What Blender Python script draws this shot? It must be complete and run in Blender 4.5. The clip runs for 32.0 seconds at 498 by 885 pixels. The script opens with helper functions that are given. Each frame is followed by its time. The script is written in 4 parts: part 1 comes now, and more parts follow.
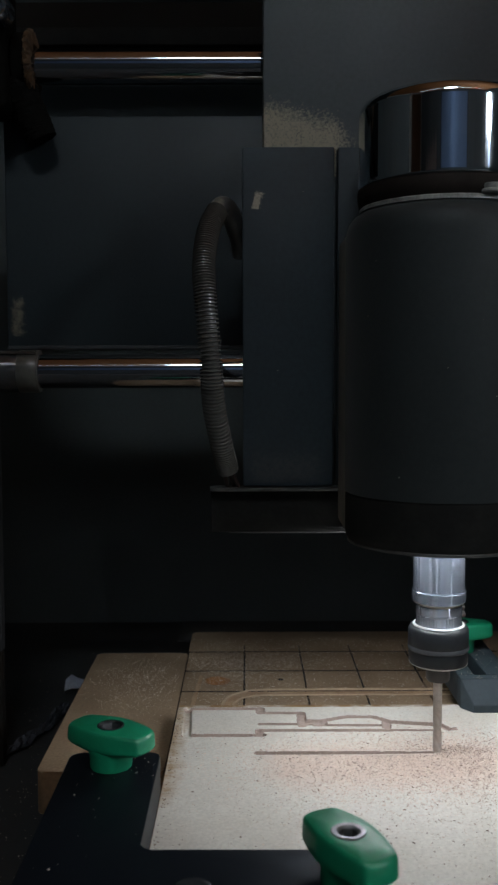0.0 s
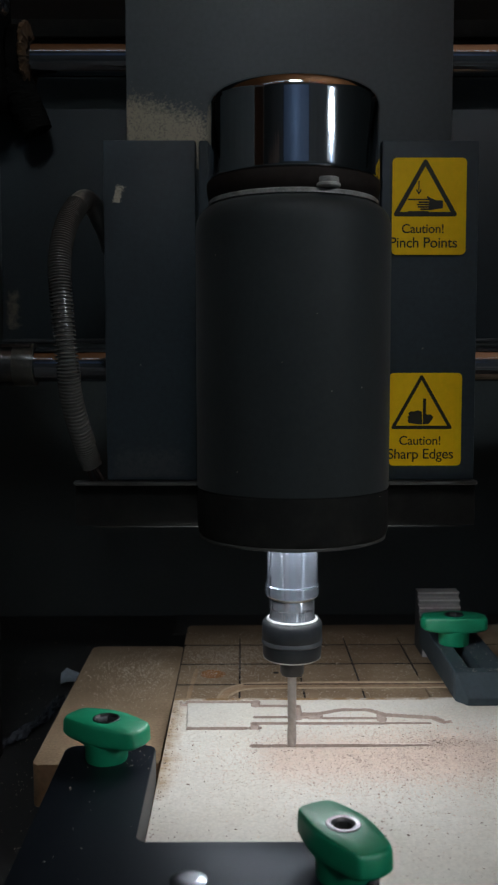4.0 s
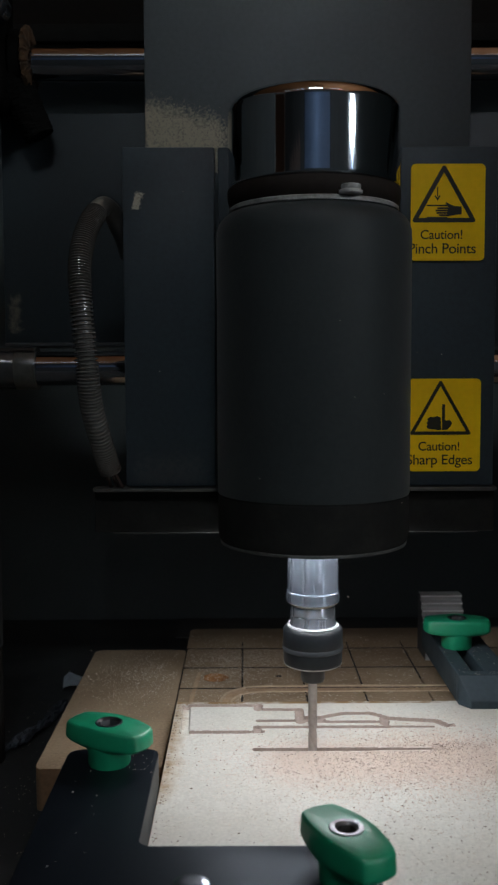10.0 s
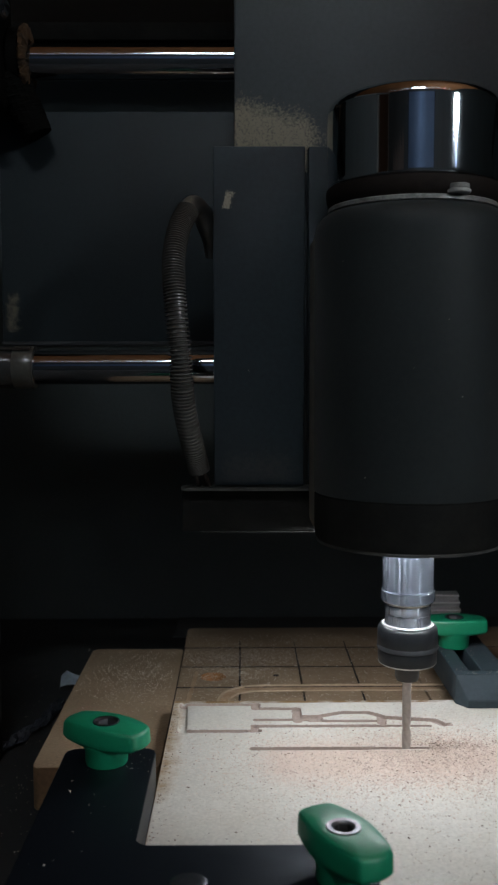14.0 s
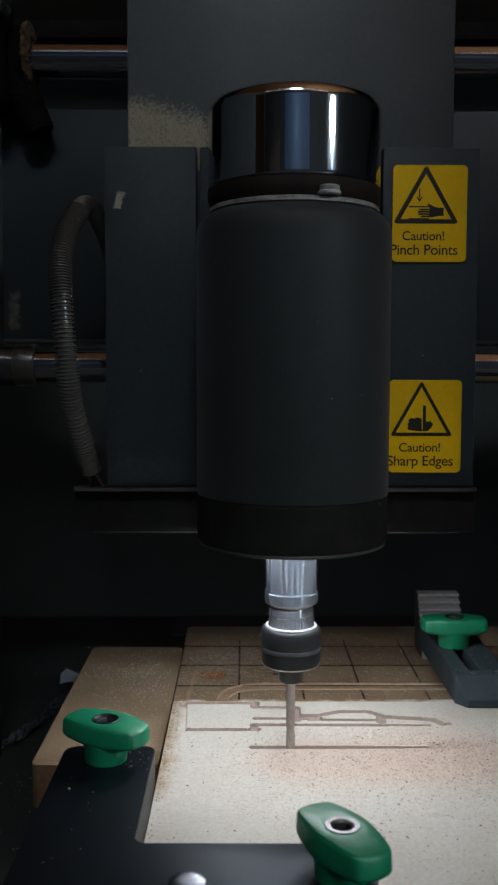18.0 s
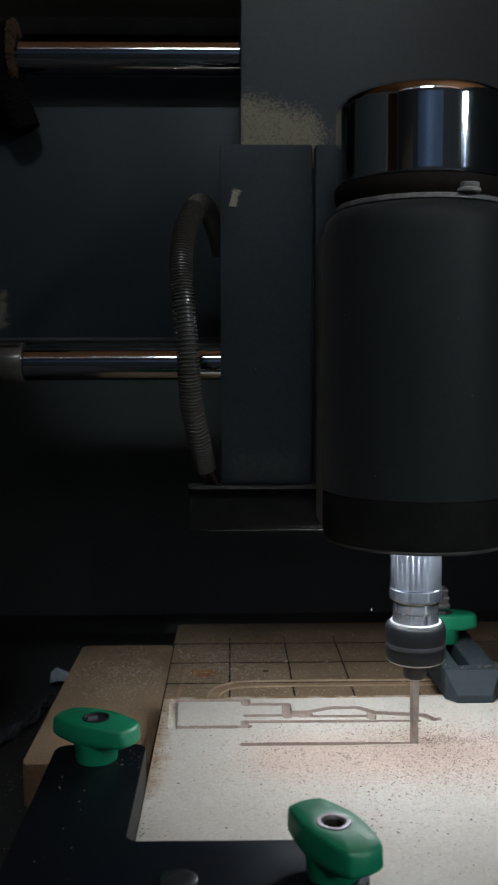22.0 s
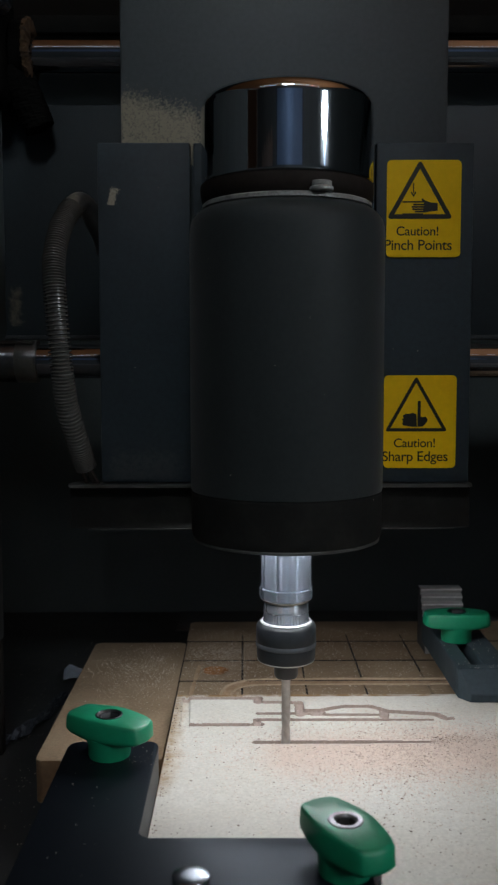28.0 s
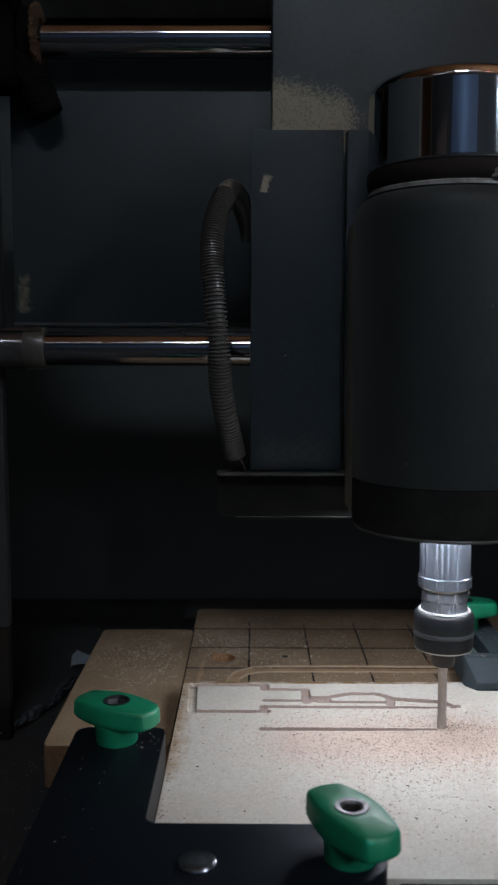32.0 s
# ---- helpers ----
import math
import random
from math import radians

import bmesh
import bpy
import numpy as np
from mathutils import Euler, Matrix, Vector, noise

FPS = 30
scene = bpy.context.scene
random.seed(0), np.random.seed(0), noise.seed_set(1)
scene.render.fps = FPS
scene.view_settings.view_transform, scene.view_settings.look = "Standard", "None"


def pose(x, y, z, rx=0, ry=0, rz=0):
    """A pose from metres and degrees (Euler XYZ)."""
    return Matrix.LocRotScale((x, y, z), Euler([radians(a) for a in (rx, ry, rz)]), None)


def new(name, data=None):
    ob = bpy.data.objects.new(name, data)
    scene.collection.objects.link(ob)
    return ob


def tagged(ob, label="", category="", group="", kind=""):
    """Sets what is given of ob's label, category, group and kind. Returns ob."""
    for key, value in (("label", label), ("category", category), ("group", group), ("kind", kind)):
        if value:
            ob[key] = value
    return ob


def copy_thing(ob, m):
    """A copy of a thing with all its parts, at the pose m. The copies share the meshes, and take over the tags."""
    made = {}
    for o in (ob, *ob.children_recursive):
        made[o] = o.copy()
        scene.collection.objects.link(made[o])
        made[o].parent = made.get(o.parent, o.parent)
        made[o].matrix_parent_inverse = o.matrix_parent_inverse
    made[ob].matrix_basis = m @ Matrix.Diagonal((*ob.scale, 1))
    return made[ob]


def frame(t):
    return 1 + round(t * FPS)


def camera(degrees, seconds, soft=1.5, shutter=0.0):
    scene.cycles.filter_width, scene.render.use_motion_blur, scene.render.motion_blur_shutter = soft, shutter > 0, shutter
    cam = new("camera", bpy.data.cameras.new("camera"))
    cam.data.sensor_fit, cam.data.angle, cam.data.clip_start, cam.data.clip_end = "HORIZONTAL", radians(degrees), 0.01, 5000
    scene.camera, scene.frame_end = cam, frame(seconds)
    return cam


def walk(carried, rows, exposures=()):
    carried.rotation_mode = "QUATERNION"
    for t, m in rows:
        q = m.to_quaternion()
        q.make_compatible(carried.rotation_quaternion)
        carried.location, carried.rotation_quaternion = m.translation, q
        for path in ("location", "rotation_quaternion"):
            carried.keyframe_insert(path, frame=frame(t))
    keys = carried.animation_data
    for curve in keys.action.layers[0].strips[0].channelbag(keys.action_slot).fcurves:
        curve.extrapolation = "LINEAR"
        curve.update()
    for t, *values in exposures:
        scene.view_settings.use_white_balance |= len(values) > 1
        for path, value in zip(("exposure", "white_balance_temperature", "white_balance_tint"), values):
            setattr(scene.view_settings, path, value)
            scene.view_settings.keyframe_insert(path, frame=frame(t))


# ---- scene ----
EYE = (0, 0, 0.133)
AXIS_Y = 0.302


def aim(yaw, pitch, roll):
    return pose(*EYE, 90 - pitch, 0, -yaw) @ pose(0, 0, 0, 0, 0, -roll)


cam = camera(30.1, 32.0, soft=2.2)
cam.data.dof.use_dof, cam.data.dof.focus_distance, cam.data.dof.aperture_fstop = True, 0.315, 40
walk(cam, [(t, aim(y, p, r)) for t, y, p, r in (
    (0, 0.147, 4.345, 0.150), (0.5, 0.254, 4.388, 0.117), (1, 0.341, 4.385, 0.113), (1.5, 0.407, 4.379, 0.105),
    (2, 0.479, 4.381, 0.150), (2.5, 0.530, 4.382, 0.141), (3, 0.572, 4.393, 0.162), (3.5, 0.347, 4.788, 0.036),
    (5.5, 0.894, 4.444, 0.252), (6, 0.945, 4.432, 0.215), (6.5, 1.027, 4.433, 0.265), (7, 1.059, 4.427, 0.222),
    (7.5, 0.893, 4.576, 0.185), (8, 0.918, 4.512, 0.259), (8.5, 0.673, 4.515, 0.245), (9, 0.530, 4.508, 0.237),
    (9.5, 0.399, 4.500, 0.223), (10, 0.285, 4.534, 0.215), (10.5, 0.187, 4.517, 0.114), (11, 0.140, 4.498, 0.000),
    (11.5, 0.151, 4.560, 0.084), (12, 0.144, 4.555, 0.096), (12.5, 0.158, 4.575, 0.220), (13, 0.264, 4.576, 0.294),
    (13.5, 0.347, 4.601, 0.337), (14, 0.425, 4.584, 0.120), (14.5, 0.481, 4.580, 0.121), (16.5, 0.561, 4.636, 0.029),
    (17, 0.531, 4.658, -0.033), (17.5, 0.480, 4.662, -0.041), (18, 0.382, 4.670, -0.163), (18.5, 0.264, 4.653, -0.371),
    (19, 0.165, 4.729, -0.364), (19.5, 0.185, 4.736, -0.313), (20, 0.340, 4.793, 0.027), (20.5, 0.494, 4.784, 0.283),
    (21, 0.696, 4.848, 0.275), (21.5, 0.891, 4.852, 0.267), (22, 1.074, 4.830, 0.155), (22.5, 0.973, 4.788, 0.055),
    (23, 0.899, 4.801, 0.113), (23.5, 0.782, 4.792, 0.036), (24, 0.662, 4.797, 0.091), (24.5, 0.599, 4.821, 0.096),
    (25, 0.554, 4.819, 0.088), (25.5, 0.510, 4.839, 0.084), (27.5, 0.244, 4.913, -0.015), (28, 0.253, 4.948, 0.079),
    (28.5, 0.208, 5.002, -0.028), (29, 0.066, 5.273, -0.016), (29.5, -0.096, 5.484, -0.126), (30, -0.249, 5.697, -0.187),
    (30.5, -0.232, 5.709, -0.104), (31, -0.237, 5.710, -0.095), (31.5, -0.230, 5.703, -0.094), (32, -0.224, 5.703, -0.099))], [(0, 0, 6500, 10), (30.2, 0, 6500, 10), (30.9, 0.06, 6330, 13.5), (32, 0.06, 6330, 13.5)])

# ---------------------------------------------------------------- world
world = bpy.data.worlds.new("world")
scene.world = world
world.use_nodes = True
world.node_tree.nodes["Background"].inputs[0].default_value = (0.05, 0.055, 0.065, 1)
world.node_tree.nodes["Background"].inputs[1].default_value = 0.7

# ---------------------------------------------------------------- materials
def mat(name, color, rough=0.5, metal=0.0, stain=None, stain_scale=60, stain_amt=0.35, grain=600, grain_amt=0.12,
        bump=0.1, bump_scale=900, rough_var=0.12, emit=0.0, coat=0.0, stretch=(1, 1, 1), aniso=0.0, spread=0.0, spec=0.5):
    """A procedural surface: base colour with stains, fine grain, uneven gloss and relief."""
    m = bpy.data.materials.new(name)
    m.use_nodes = True
    nt = m.node_tree
    bsdf = nt.nodes["Principled BSDF"]
    bsdf.inputs["Metallic"].default_value = metal
    bsdf.inputs["Coat Weight"].default_value = coat
    bsdf.inputs["Anisotropic"].default_value = aniso
    bsdf.inputs["Specular IOR Level"].default_value = spec
    co = nt.nodes.new("ShaderNodeTexCoord")
    mp = nt.nodes.new("ShaderNodeMapping")
    mp.inputs["Scale"].default_value = stretch
    nt.links.new(co.outputs["Object"], mp.inputs[0])

    def noise_tex(scale, detail):
        n = nt.nodes.new("ShaderNodeTexNoise")
        n.inputs["Scale"].default_value = scale
        n.inputs["Detail"].default_value = detail
        nt.links.new(mp.outputs[0], n.inputs[0])
        return n

    big, fine = noise_tex(stain_scale, 5), noise_tex(grain, 3)
    ramp = nt.nodes.new("ShaderNodeValToRGB")
    ramp.color_ramp.elements[0].position, ramp.color_ramp.elements[1].position = 0.4, 0.68
    nt.links.new(big.outputs[0], ramp.inputs[0])
    mix = nt.nodes.new("ShaderNodeMix")
    mix.data_type = "RGBA"
    mix.inputs[6].default_value = (*color, 1)
    mix.inputs[7].default_value = (*(stain or tuple(c * 0.6 for c in color)), 1)
    amt = nt.nodes.new("ShaderNodeMath")
    amt.operation = "MULTIPLY"
    amt.inputs[1].default_value = stain_amt
    nt.links.new(ramp.outputs[0], amt.inputs[0])
    nt.links.new(amt.outputs[0], mix.inputs[0])
    hsv = nt.nodes.new("ShaderNodeHueSaturation")
    val = nt.nodes.new("ShaderNodeMapRange")
    val.inputs[1].default_value, val.inputs[2].default_value = 0.25, 0.75
    val.inputs[3].default_value, val.inputs[4].default_value = 1 - grain_amt, 1 + grain_amt
    nt.links.new(fine.outputs[0], val.inputs[0])
    last = val.outputs[0]
    if spread:
        info = nt.nodes.new("ShaderNodeObjectInfo")
        geo = nt.nodes.new("ShaderNodeNewGeometry")
        add = nt.nodes.new("ShaderNodeMath")
        add.operation = "ADD"
        nt.links.new(info.outputs["Random"], add.inputs[0])
        nt.links.new(geo.outputs["Random Per Island"], add.inputs[1])
        mr = nt.nodes.new("ShaderNodeMapRange")
        mr.inputs[1].default_value, mr.inputs[2].default_value = 0, 2
        mr.inputs[3].default_value, mr.inputs[4].default_value = 1 - spread, 1 + spread
        nt.links.new(add.outputs[0], mr.inputs[0])
        mul = nt.nodes.new("ShaderNodeMath")
        mul.operation = "MULTIPLY"
        nt.links.new(last, mul.inputs[0])
        nt.links.new(mr.outputs[0], mul.inputs[1])
        last = mul.outputs[0]
    nt.links.new(last, hsv.inputs["Value"])
    nt.links.new(mix.outputs[2], hsv.inputs["Color"])
    nt.links.new(hsv.outputs[0], bsdf.inputs["Base Color"])
    rr = nt.nodes.new("ShaderNodeMapRange")
    rr.inputs[3].default_value, rr.inputs[4].default_value = max(0.02, rough - rough_var), min(1, rough + rough_var)
    nt.links.new(big.outputs[0], rr.inputs[0])
    nt.links.new(rr.outputs[0], bsdf.inputs["Roughness"])
    if aniso:
        tan = nt.nodes.new("ShaderNodeTangent")
        tan.direction_type, tan.axis = "RADIAL", "Z"
        nt.links.new(tan.outputs[0], bsdf.inputs["Tangent"])
        bsdf.inputs["Anisotropic Rotation"].default_value = 0.25
    if bump:
        b = nt.nodes.new("ShaderNodeBump")
        b.inputs["Strength"].default_value = bump
        b.inputs["Distance"].default_value = 0.0003
        bn = noise_tex(bump_scale, 4)
        nt.links.new(bn.outputs[0], b.inputs["Height"])
        nt.links.new(b.outputs[0], bsdf.inputs["Normal"])
    if emit:
        bsdf.inputs["Emission Color"].default_value = (*color, 1)
        bsdf.inputs["Emission Strength"].default_value = emit
    return m


def worn(m, x0, x1, z0, z1, color, fade=0.006, fine=900, slope=0.0, up=2, lean=0.0, soft_edge=0.0, core=0.6, foot=0.2):
    """Adds a rubbed, dusty patch with broken edges to a painted surface, inside a box of its own x and z."""
    nt = m.node_tree
    bsdf = nt.nodes["Principled BSDF"]
    old = bsdf.inputs["Base Color"].links[0].from_socket
    co = nt.nodes.new("ShaderNodeTexCoord")
    sep = nt.nodes.new("ShaderNodeSeparateXYZ")
    nt.links.new(co.outputs["Object"], sep.inputs[0])

    def ease(sock, a, b):
        r = nt.nodes.new("ShaderNodeMapRange")
        r.inputs[1].default_value, r.inputs[2].default_value = a, b
        nt.links.new(sock, r.inputs[0])
        return r.outputs[0]

    def op(kind, a, b):
        n = nt.nodes.new("ShaderNodeMath")
        n.operation = kind
        for i, v in enumerate((a, b)):
            if hasattr(v, "node"):
                nt.links.new(v, n.inputs[i])
            else:
                n.inputs[i].default_value = v
        return n.outputs[0]

    x, z = op("SUBTRACT", sep.outputs[0], op("MULTIPLY", sep.outputs[2], lean)), op("ADD", sep.outputs[up], op("MULTIPLY", sep.outputs[0], slope))
    box_mask = op("MULTIPLY", op("MULTIPLY", ease(x, x0 - fade, x0 + fade * 0.3), ease(x, x1 + fade, x1 - fade)),
                  op("MULTIPLY", ease(z, z0 - fade * foot, z0 + fade * (foot - 0.2)), ease(z, z1 + fade, z1 - fade)))
    n = nt.nodes.new("ShaderNodeTexNoise")
    n.inputs["Scale"].default_value, n.inputs["Detail"].default_value = fine, 6
    n.inputs["Roughness"].default_value = 0.7
    nt.links.new(co.outputs["Object"], n.inputs[0])
    # the patch breaks up where the mask fades
    edge = op("ADD", op("MULTIPLY", box_mask, core), n.outputs[0])
    mask = ease(edge, 0.96 - soft_edge, 1.10 + soft_edge)
    mix = nt.nodes.new("ShaderNodeMix")
    mix.data_type = "RGBA"
    nt.links.new(mask, mix.inputs[0])
    nt.links.new(old, mix.inputs[6])
    mix.inputs[7].default_value = (*color, 1)
    nt.links.new(mix.outputs[2], bsdf.inputs["Base Color"])
    return m


PAINT = mat("grey_blue_paint", (0.029, 0.041, 0.049), 0.55, spec=0.3, stain=(0.023, 0.033, 0.040), stain_scale=40, bump=0.15, bump_scale=1800)
PAINT_Z = worn(mat("grey_blue_paint_slide", (0.029, 0.041, 0.049), 0.55, spec=0.3, stain=(0.023, 0.033, 0.040), stain_scale=40, bump=0.15, bump_scale=1800),
               -0.0611 - 0.25 * 0.1923, -0.0572 - 0.25 * 0.1923, 0.1888, 0.1957, (0.46, 0.41, 0.31), fade=0.0014, fine=1100, lean=0.25)
worn(PAINT_Z, -0.0622, -0.0329, 0.0925, 0.1060, (0.052, 0.057, 0.061), fade=0.007, fine=500, soft_edge=0.05)
PAINT_X = worn(mat("grey_blue_paint_column", (0.044, 0.054, 0.058), 0.5, stain=(0.037, 0.046, 0.050), stain_scale=40, bump=0.15, bump_scale=1800),
               -0.0586, -0.0237, 0.1955, 0.2184, (0.29, 0.255, 0.185), fade=0.0085, fine=1300, slope=0.24, soft_edge=0.06, core=0.65)
BEAM = worn(mat("beam_paint", (0.0155, 0.023, 0.027), 0.5, stain=(0.012, 0.018, 0.021), stain_scale=30, bump=0.15, bump_scale=1500),
            -0.0955, -0.0890, 0.1480, 0.1650, (0.14, 0.125, 0.092), fade=0.0035, fine=420, soft_edge=0.06)
HOUSING = mat("black_anodised_housing", (0.0210, 0.0262, 0.0275), 0.55, stain=(0.0170, 0.0215, 0.0228), stain_scale=35, bump=0.2, bump_scale=2500, spec=0.25)
# sheen added to lift the housing's dark flank at grazing angles
HOUSING.node_tree.nodes["Principled BSDF"].inputs["Sheen Weight"].default_value = 0.09
HOUSING.node_tree.nodes["Principled BSDF"].inputs["Sheen Roughness"].default_value = 0.5
worn(HOUSING, 0.0288, 0.0400, 0.0930, 0.1280, (0.055, 0.055, 0.050), fade=0.0035, fine=1800)
MOUNT = mat("worn_dark_mount", (0.15, 0.142, 0.125), 0.6, stain=(0.26, 0.235, 0.19), stain_scale=140, stain_amt=0.6, bump=0.3)
BLACK = mat("black_plastic", (0.022, 0.021, 0.020), 0.45, bump=0.1)
NECK = mat("brown_black_neck", (0.019, 0.0145, 0.0125), 0.7, spec=0.15, stain=(0.014, 0.010, 0.009), stain_scale=120, bump=0.2)
BAND = mat("rubber_highlight", (0.030, 0.034, 0.038), 0.5, bump=0.1)
RUBBER = mat("black_rubber", (0.013, 0.0150, 0.0175), 0.42, spec=0.3, bump=0.1)
BRACKET = mat("black_anodised_plate", (0.0052, 0.0070, 0.0100), 0.46, stain=(0.008, 0.0100, 0.0135), stain_scale=80, bump=0.03, rough_var=0.02, spec=0.22)
BRACKET.node_tree.nodes["Principled BSDF"].inputs["Specular Tint"].default_value = (0.50, 0.74, 1.0, 1)
FLANGE = mat("black_flange", (0.013, 0.0132, 0.0128), 0.8, spec=0.06, stain=(0.030, 0.029, 0.026), stain_scale=120, bump=0.2)
# worn flange edges, and the highlight painted on the housing's rim
WORN_LIT_EDGE = mat("worn_lit_edge", (0.085, 0.083, 0.078), 0.5, 0.3, stain=(0.05, 0.05, 0.05), stain_scale=150, stain_amt=0.8, bump=0.2)
CHROME = mat("dark_chrome", (0.50, 0.545, 0.58), 0.065, 1.0, stain_amt=0.1, grain_amt=0.02, bump=0.0, rough_var=0.01)
STEEL = mat("polished_rod_steel", (0.36, 0.37, 0.39), 0.09, 1.0, stain_amt=0.2, grain_amt=0.04, bump=0.01, rough_var=0.03, stretch=(0.1, 1, 1))
TURNED = mat("turned_steel", (0.29, 0.335, 0.40), 0.25, 0.92, stain_amt=0.1, grain_amt=0.06, bump=0.12, bump_scale=1200, rough_var=0.02, stretch=(0.01, 0.01, 1.0), aniso=0.96)
SLEEVE = mat("turned_sleeve", (0.33, 0.355, 0.395), 0.26, 0.9, stain_amt=0.1, grain_amt=0.06, bump=0.12, bump_scale=1200, rough_var=0.02, stretch=(0.01, 0.01, 1.0), aniso=0.97)
BUSH = mat("dull_steel_bush", (0.22, 0.23, 0.245), 0.42, 0.9, stain=(0.20, 0.20, 0.21), stain_scale=500, stain_amt=0.8, bump=0.1)
BUTTON = mat("satin_button_steel", (0.30, 0.33, 0.365), 0.23, 0.95, stain=(0.22, 0.24, 0.265), stain_scale=400, stain_amt=0.6, bump=0.06, rough_var=0.06)
ALU = mat("brushed_aluminium", (0.55, 0.55, 0.54), 0.35, 1.0, stain_amt=0.3, bump=0.15)
CAST = mat("pale_cast_aluminium", (0.50, 0.49, 0.46), 0.42, 0.45, stain=(0.30, 0.29, 0.27), stain_scale=250, stain_amt=0.6, grain=1500, grain_amt=0.25, bump=0.4)
SCREW = mat("dusty_screw", (0.46, 0.46, 0.44), 0.45, 0.25, stain=(0.18, 0.18, 0.17), stain_scale=400, stain_amt=0.7, bump=0.3)
DULL = mat("dull_ring", (0.33, 0.325, 0.31), 0.5, 0.3, stain=(0.11, 0.11, 0.105), stain_scale=250, stain_amt=0.7, grain=1500, grain_amt=0.25, bump=0.4)
BRASS = mat("brass", (0.34, 0.315, 0.27), 0.35, 1.0, bump=0.0)
CARBIDE = mat("carbide", (0.46, 0.41, 0.37), 0.5, 0.35, bump=0.05)
HOSE = mat("grey_black_hose", (0.088, 0.085, 0.079), 0.22, stain=(0.09, 0.084, 0.074), stain_scale=120, stain_amt=0.2, bump=0.05)
ELBOW = worn(mat("grey_hose_elbow", (0.040, 0.040, 0.039), 0.35, stain=(0.07, 0.067, 0.06), stain_scale=150, bump=0.08), -0.0850, -0.0700, 0.1845, 0.2030, (0.15, 0.14, 0.11), fade=0.0026, fine=500, soft_edge=0.08)
GREEN = mat("green_plastic", (0.003, 0.25, 0.120), 0.45, spec=0.8, stain=(0.003, 0.20, 0.09), stain_scale=90, grain_amt=0.06, bump=0.08, bump_scale=1500)
BAR = mat("blue_grey_clamp", (0.036, 0.054, 0.064), 0.6, spec=0.3, stain=(0.04, 0.05, 0.06), stain_scale=90, bump=0.12)
MDF = mat("mdf_brown", (0.268, 0.193, 0.120), 0.85, stain=(0.172, 0.116, 0.067), stain_scale=45, stain_amt=0.55, grain=900, grain_amt=0.2, bump=0.3, bump_scale=1500, spread=0.12)
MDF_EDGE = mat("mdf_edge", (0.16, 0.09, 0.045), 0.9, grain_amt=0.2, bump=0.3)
MDF_PALE = mat("mdf_scuffed", (0.38, 0.26, 0.16), 0.88, stain=(0.29, 0.185, 0.105), stain_scale=180, stain_amt=0.7, grain=900, grain_amt=0.2, bump=0.3)
MDF_FRESH = mat("mdf_fresh_cut", (0.48, 0.36, 0.24), 0.9, grain_amt=0.2, bump=0.3)
# raw orange-brown, darkened in colour for the shade inside the hole
HOLE = mat("raw_shaded_hole", (0.27, 0.125, 0.045), 0.9, grain_amt=0.2, bump=0.3)
DARK = mat("dark_groove", (0.02, 0.015, 0.012), 0.95)
STOCK = mat("pale_stock_board", (0.628, 0.615, 0.555), 0.72, stain=(0.57, 0.53, 0.45), stain_scale=38, stain_amt=0.5, grain=1100, grain_amt=0.12, bump=0.25, bump_scale=2200)
# brown glue stain along the side and the far edge
worn(STOCK, -0.035, -0.0208, 0.262, 0.348, (0.33, 0.215, 0.10), fade=0.0042, fine=170, up=1, soft_edge=0.16, foot=1.5)
worn(STOCK, -0.03, 0.080, 0.3436, 0.352, (0.28, 0.17, 0.07), fade=0.0024, fine=110, up=1, soft_edge=0.05)
# fine pinkish dust drifted beside the cut
worn(STOCK, 0.008, 0.118, 0.272, 0.312, (0.625, 0.515, 0.435), fade=0.016, fine=700, up=1, soft_edge=0.14, foot=1.0, core=0.72)
CUT = mat("cut_stock", (0.36, 0.285, 0.24), 0.9, stain=(0.47, 0.385, 0.33), stain_scale=300, grain=1500, grain_amt=0.2, bump=0.3, bump_scale=2500)
CHIP_RED = mat("chip_red", (0.50, 0.20, 0.15), 0.9, grain_amt=0.1, bump=0, spread=0.4)
CHIP_PALE = mat("chip_pale", (0.60, 0.52, 0.43), 0.9, grain_amt=0.1, bump=0, spread=0.35)
CHIP_PINK = mat("chip_pink", (0.66, 0.545, 0.46), 0.9, grain_amt=0.1, bump=0, spread=0.25)
EDGE = mat("bright_edge", (0.80, 0.80, 0.80), 0.35, 0.5, stain=(0.5, 0.5, 0.5), stain_scale=700, stain_amt=0.6, bump=0.2)
STEP = mat("bright_cast_step", (0.40, 0.40, 0.395), 0.40, 0.3, stain=(0.33, 0.33, 0.325), stain_scale=300, grain=1500, grain_amt=0.15, bump=0.25)
CHIP_DARK = mat("chip_dark", (0.25, 0.19, 0.145), 0.9, grain_amt=0.1, bump=0, spread=0.5)
YELLOW = mat("yellow_vinyl", (0.88, 0.54, 0.004), 0.5, spec=0.2, stain=(0.82, 0.50, 0.008), stain_scale=50, grain_amt=0.04, bump=0.03)
INK = mat("black_ink", (0.012, 0.010, 0.006), 0.5, bump=0)
NEAR_BLACK = mat("near_black", (0.011, 0.010, 0.009), 0.9, spec=0.08, stain=(0.014, 0.009, 0.006), stain_scale=150, bump=0.3)
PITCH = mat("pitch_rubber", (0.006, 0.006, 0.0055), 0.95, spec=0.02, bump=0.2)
PAN = mat("black_floor_pan", (0.024, 0.026, 0.027), 0.6, stain=(0.036, 0.035, 0.033), stain_scale=60)
VOID = mat("black_enclosure", (0.069, 0.084, 0.086), 0.7, stain=(0.053, 0.065, 0.067), stain_scale=25)
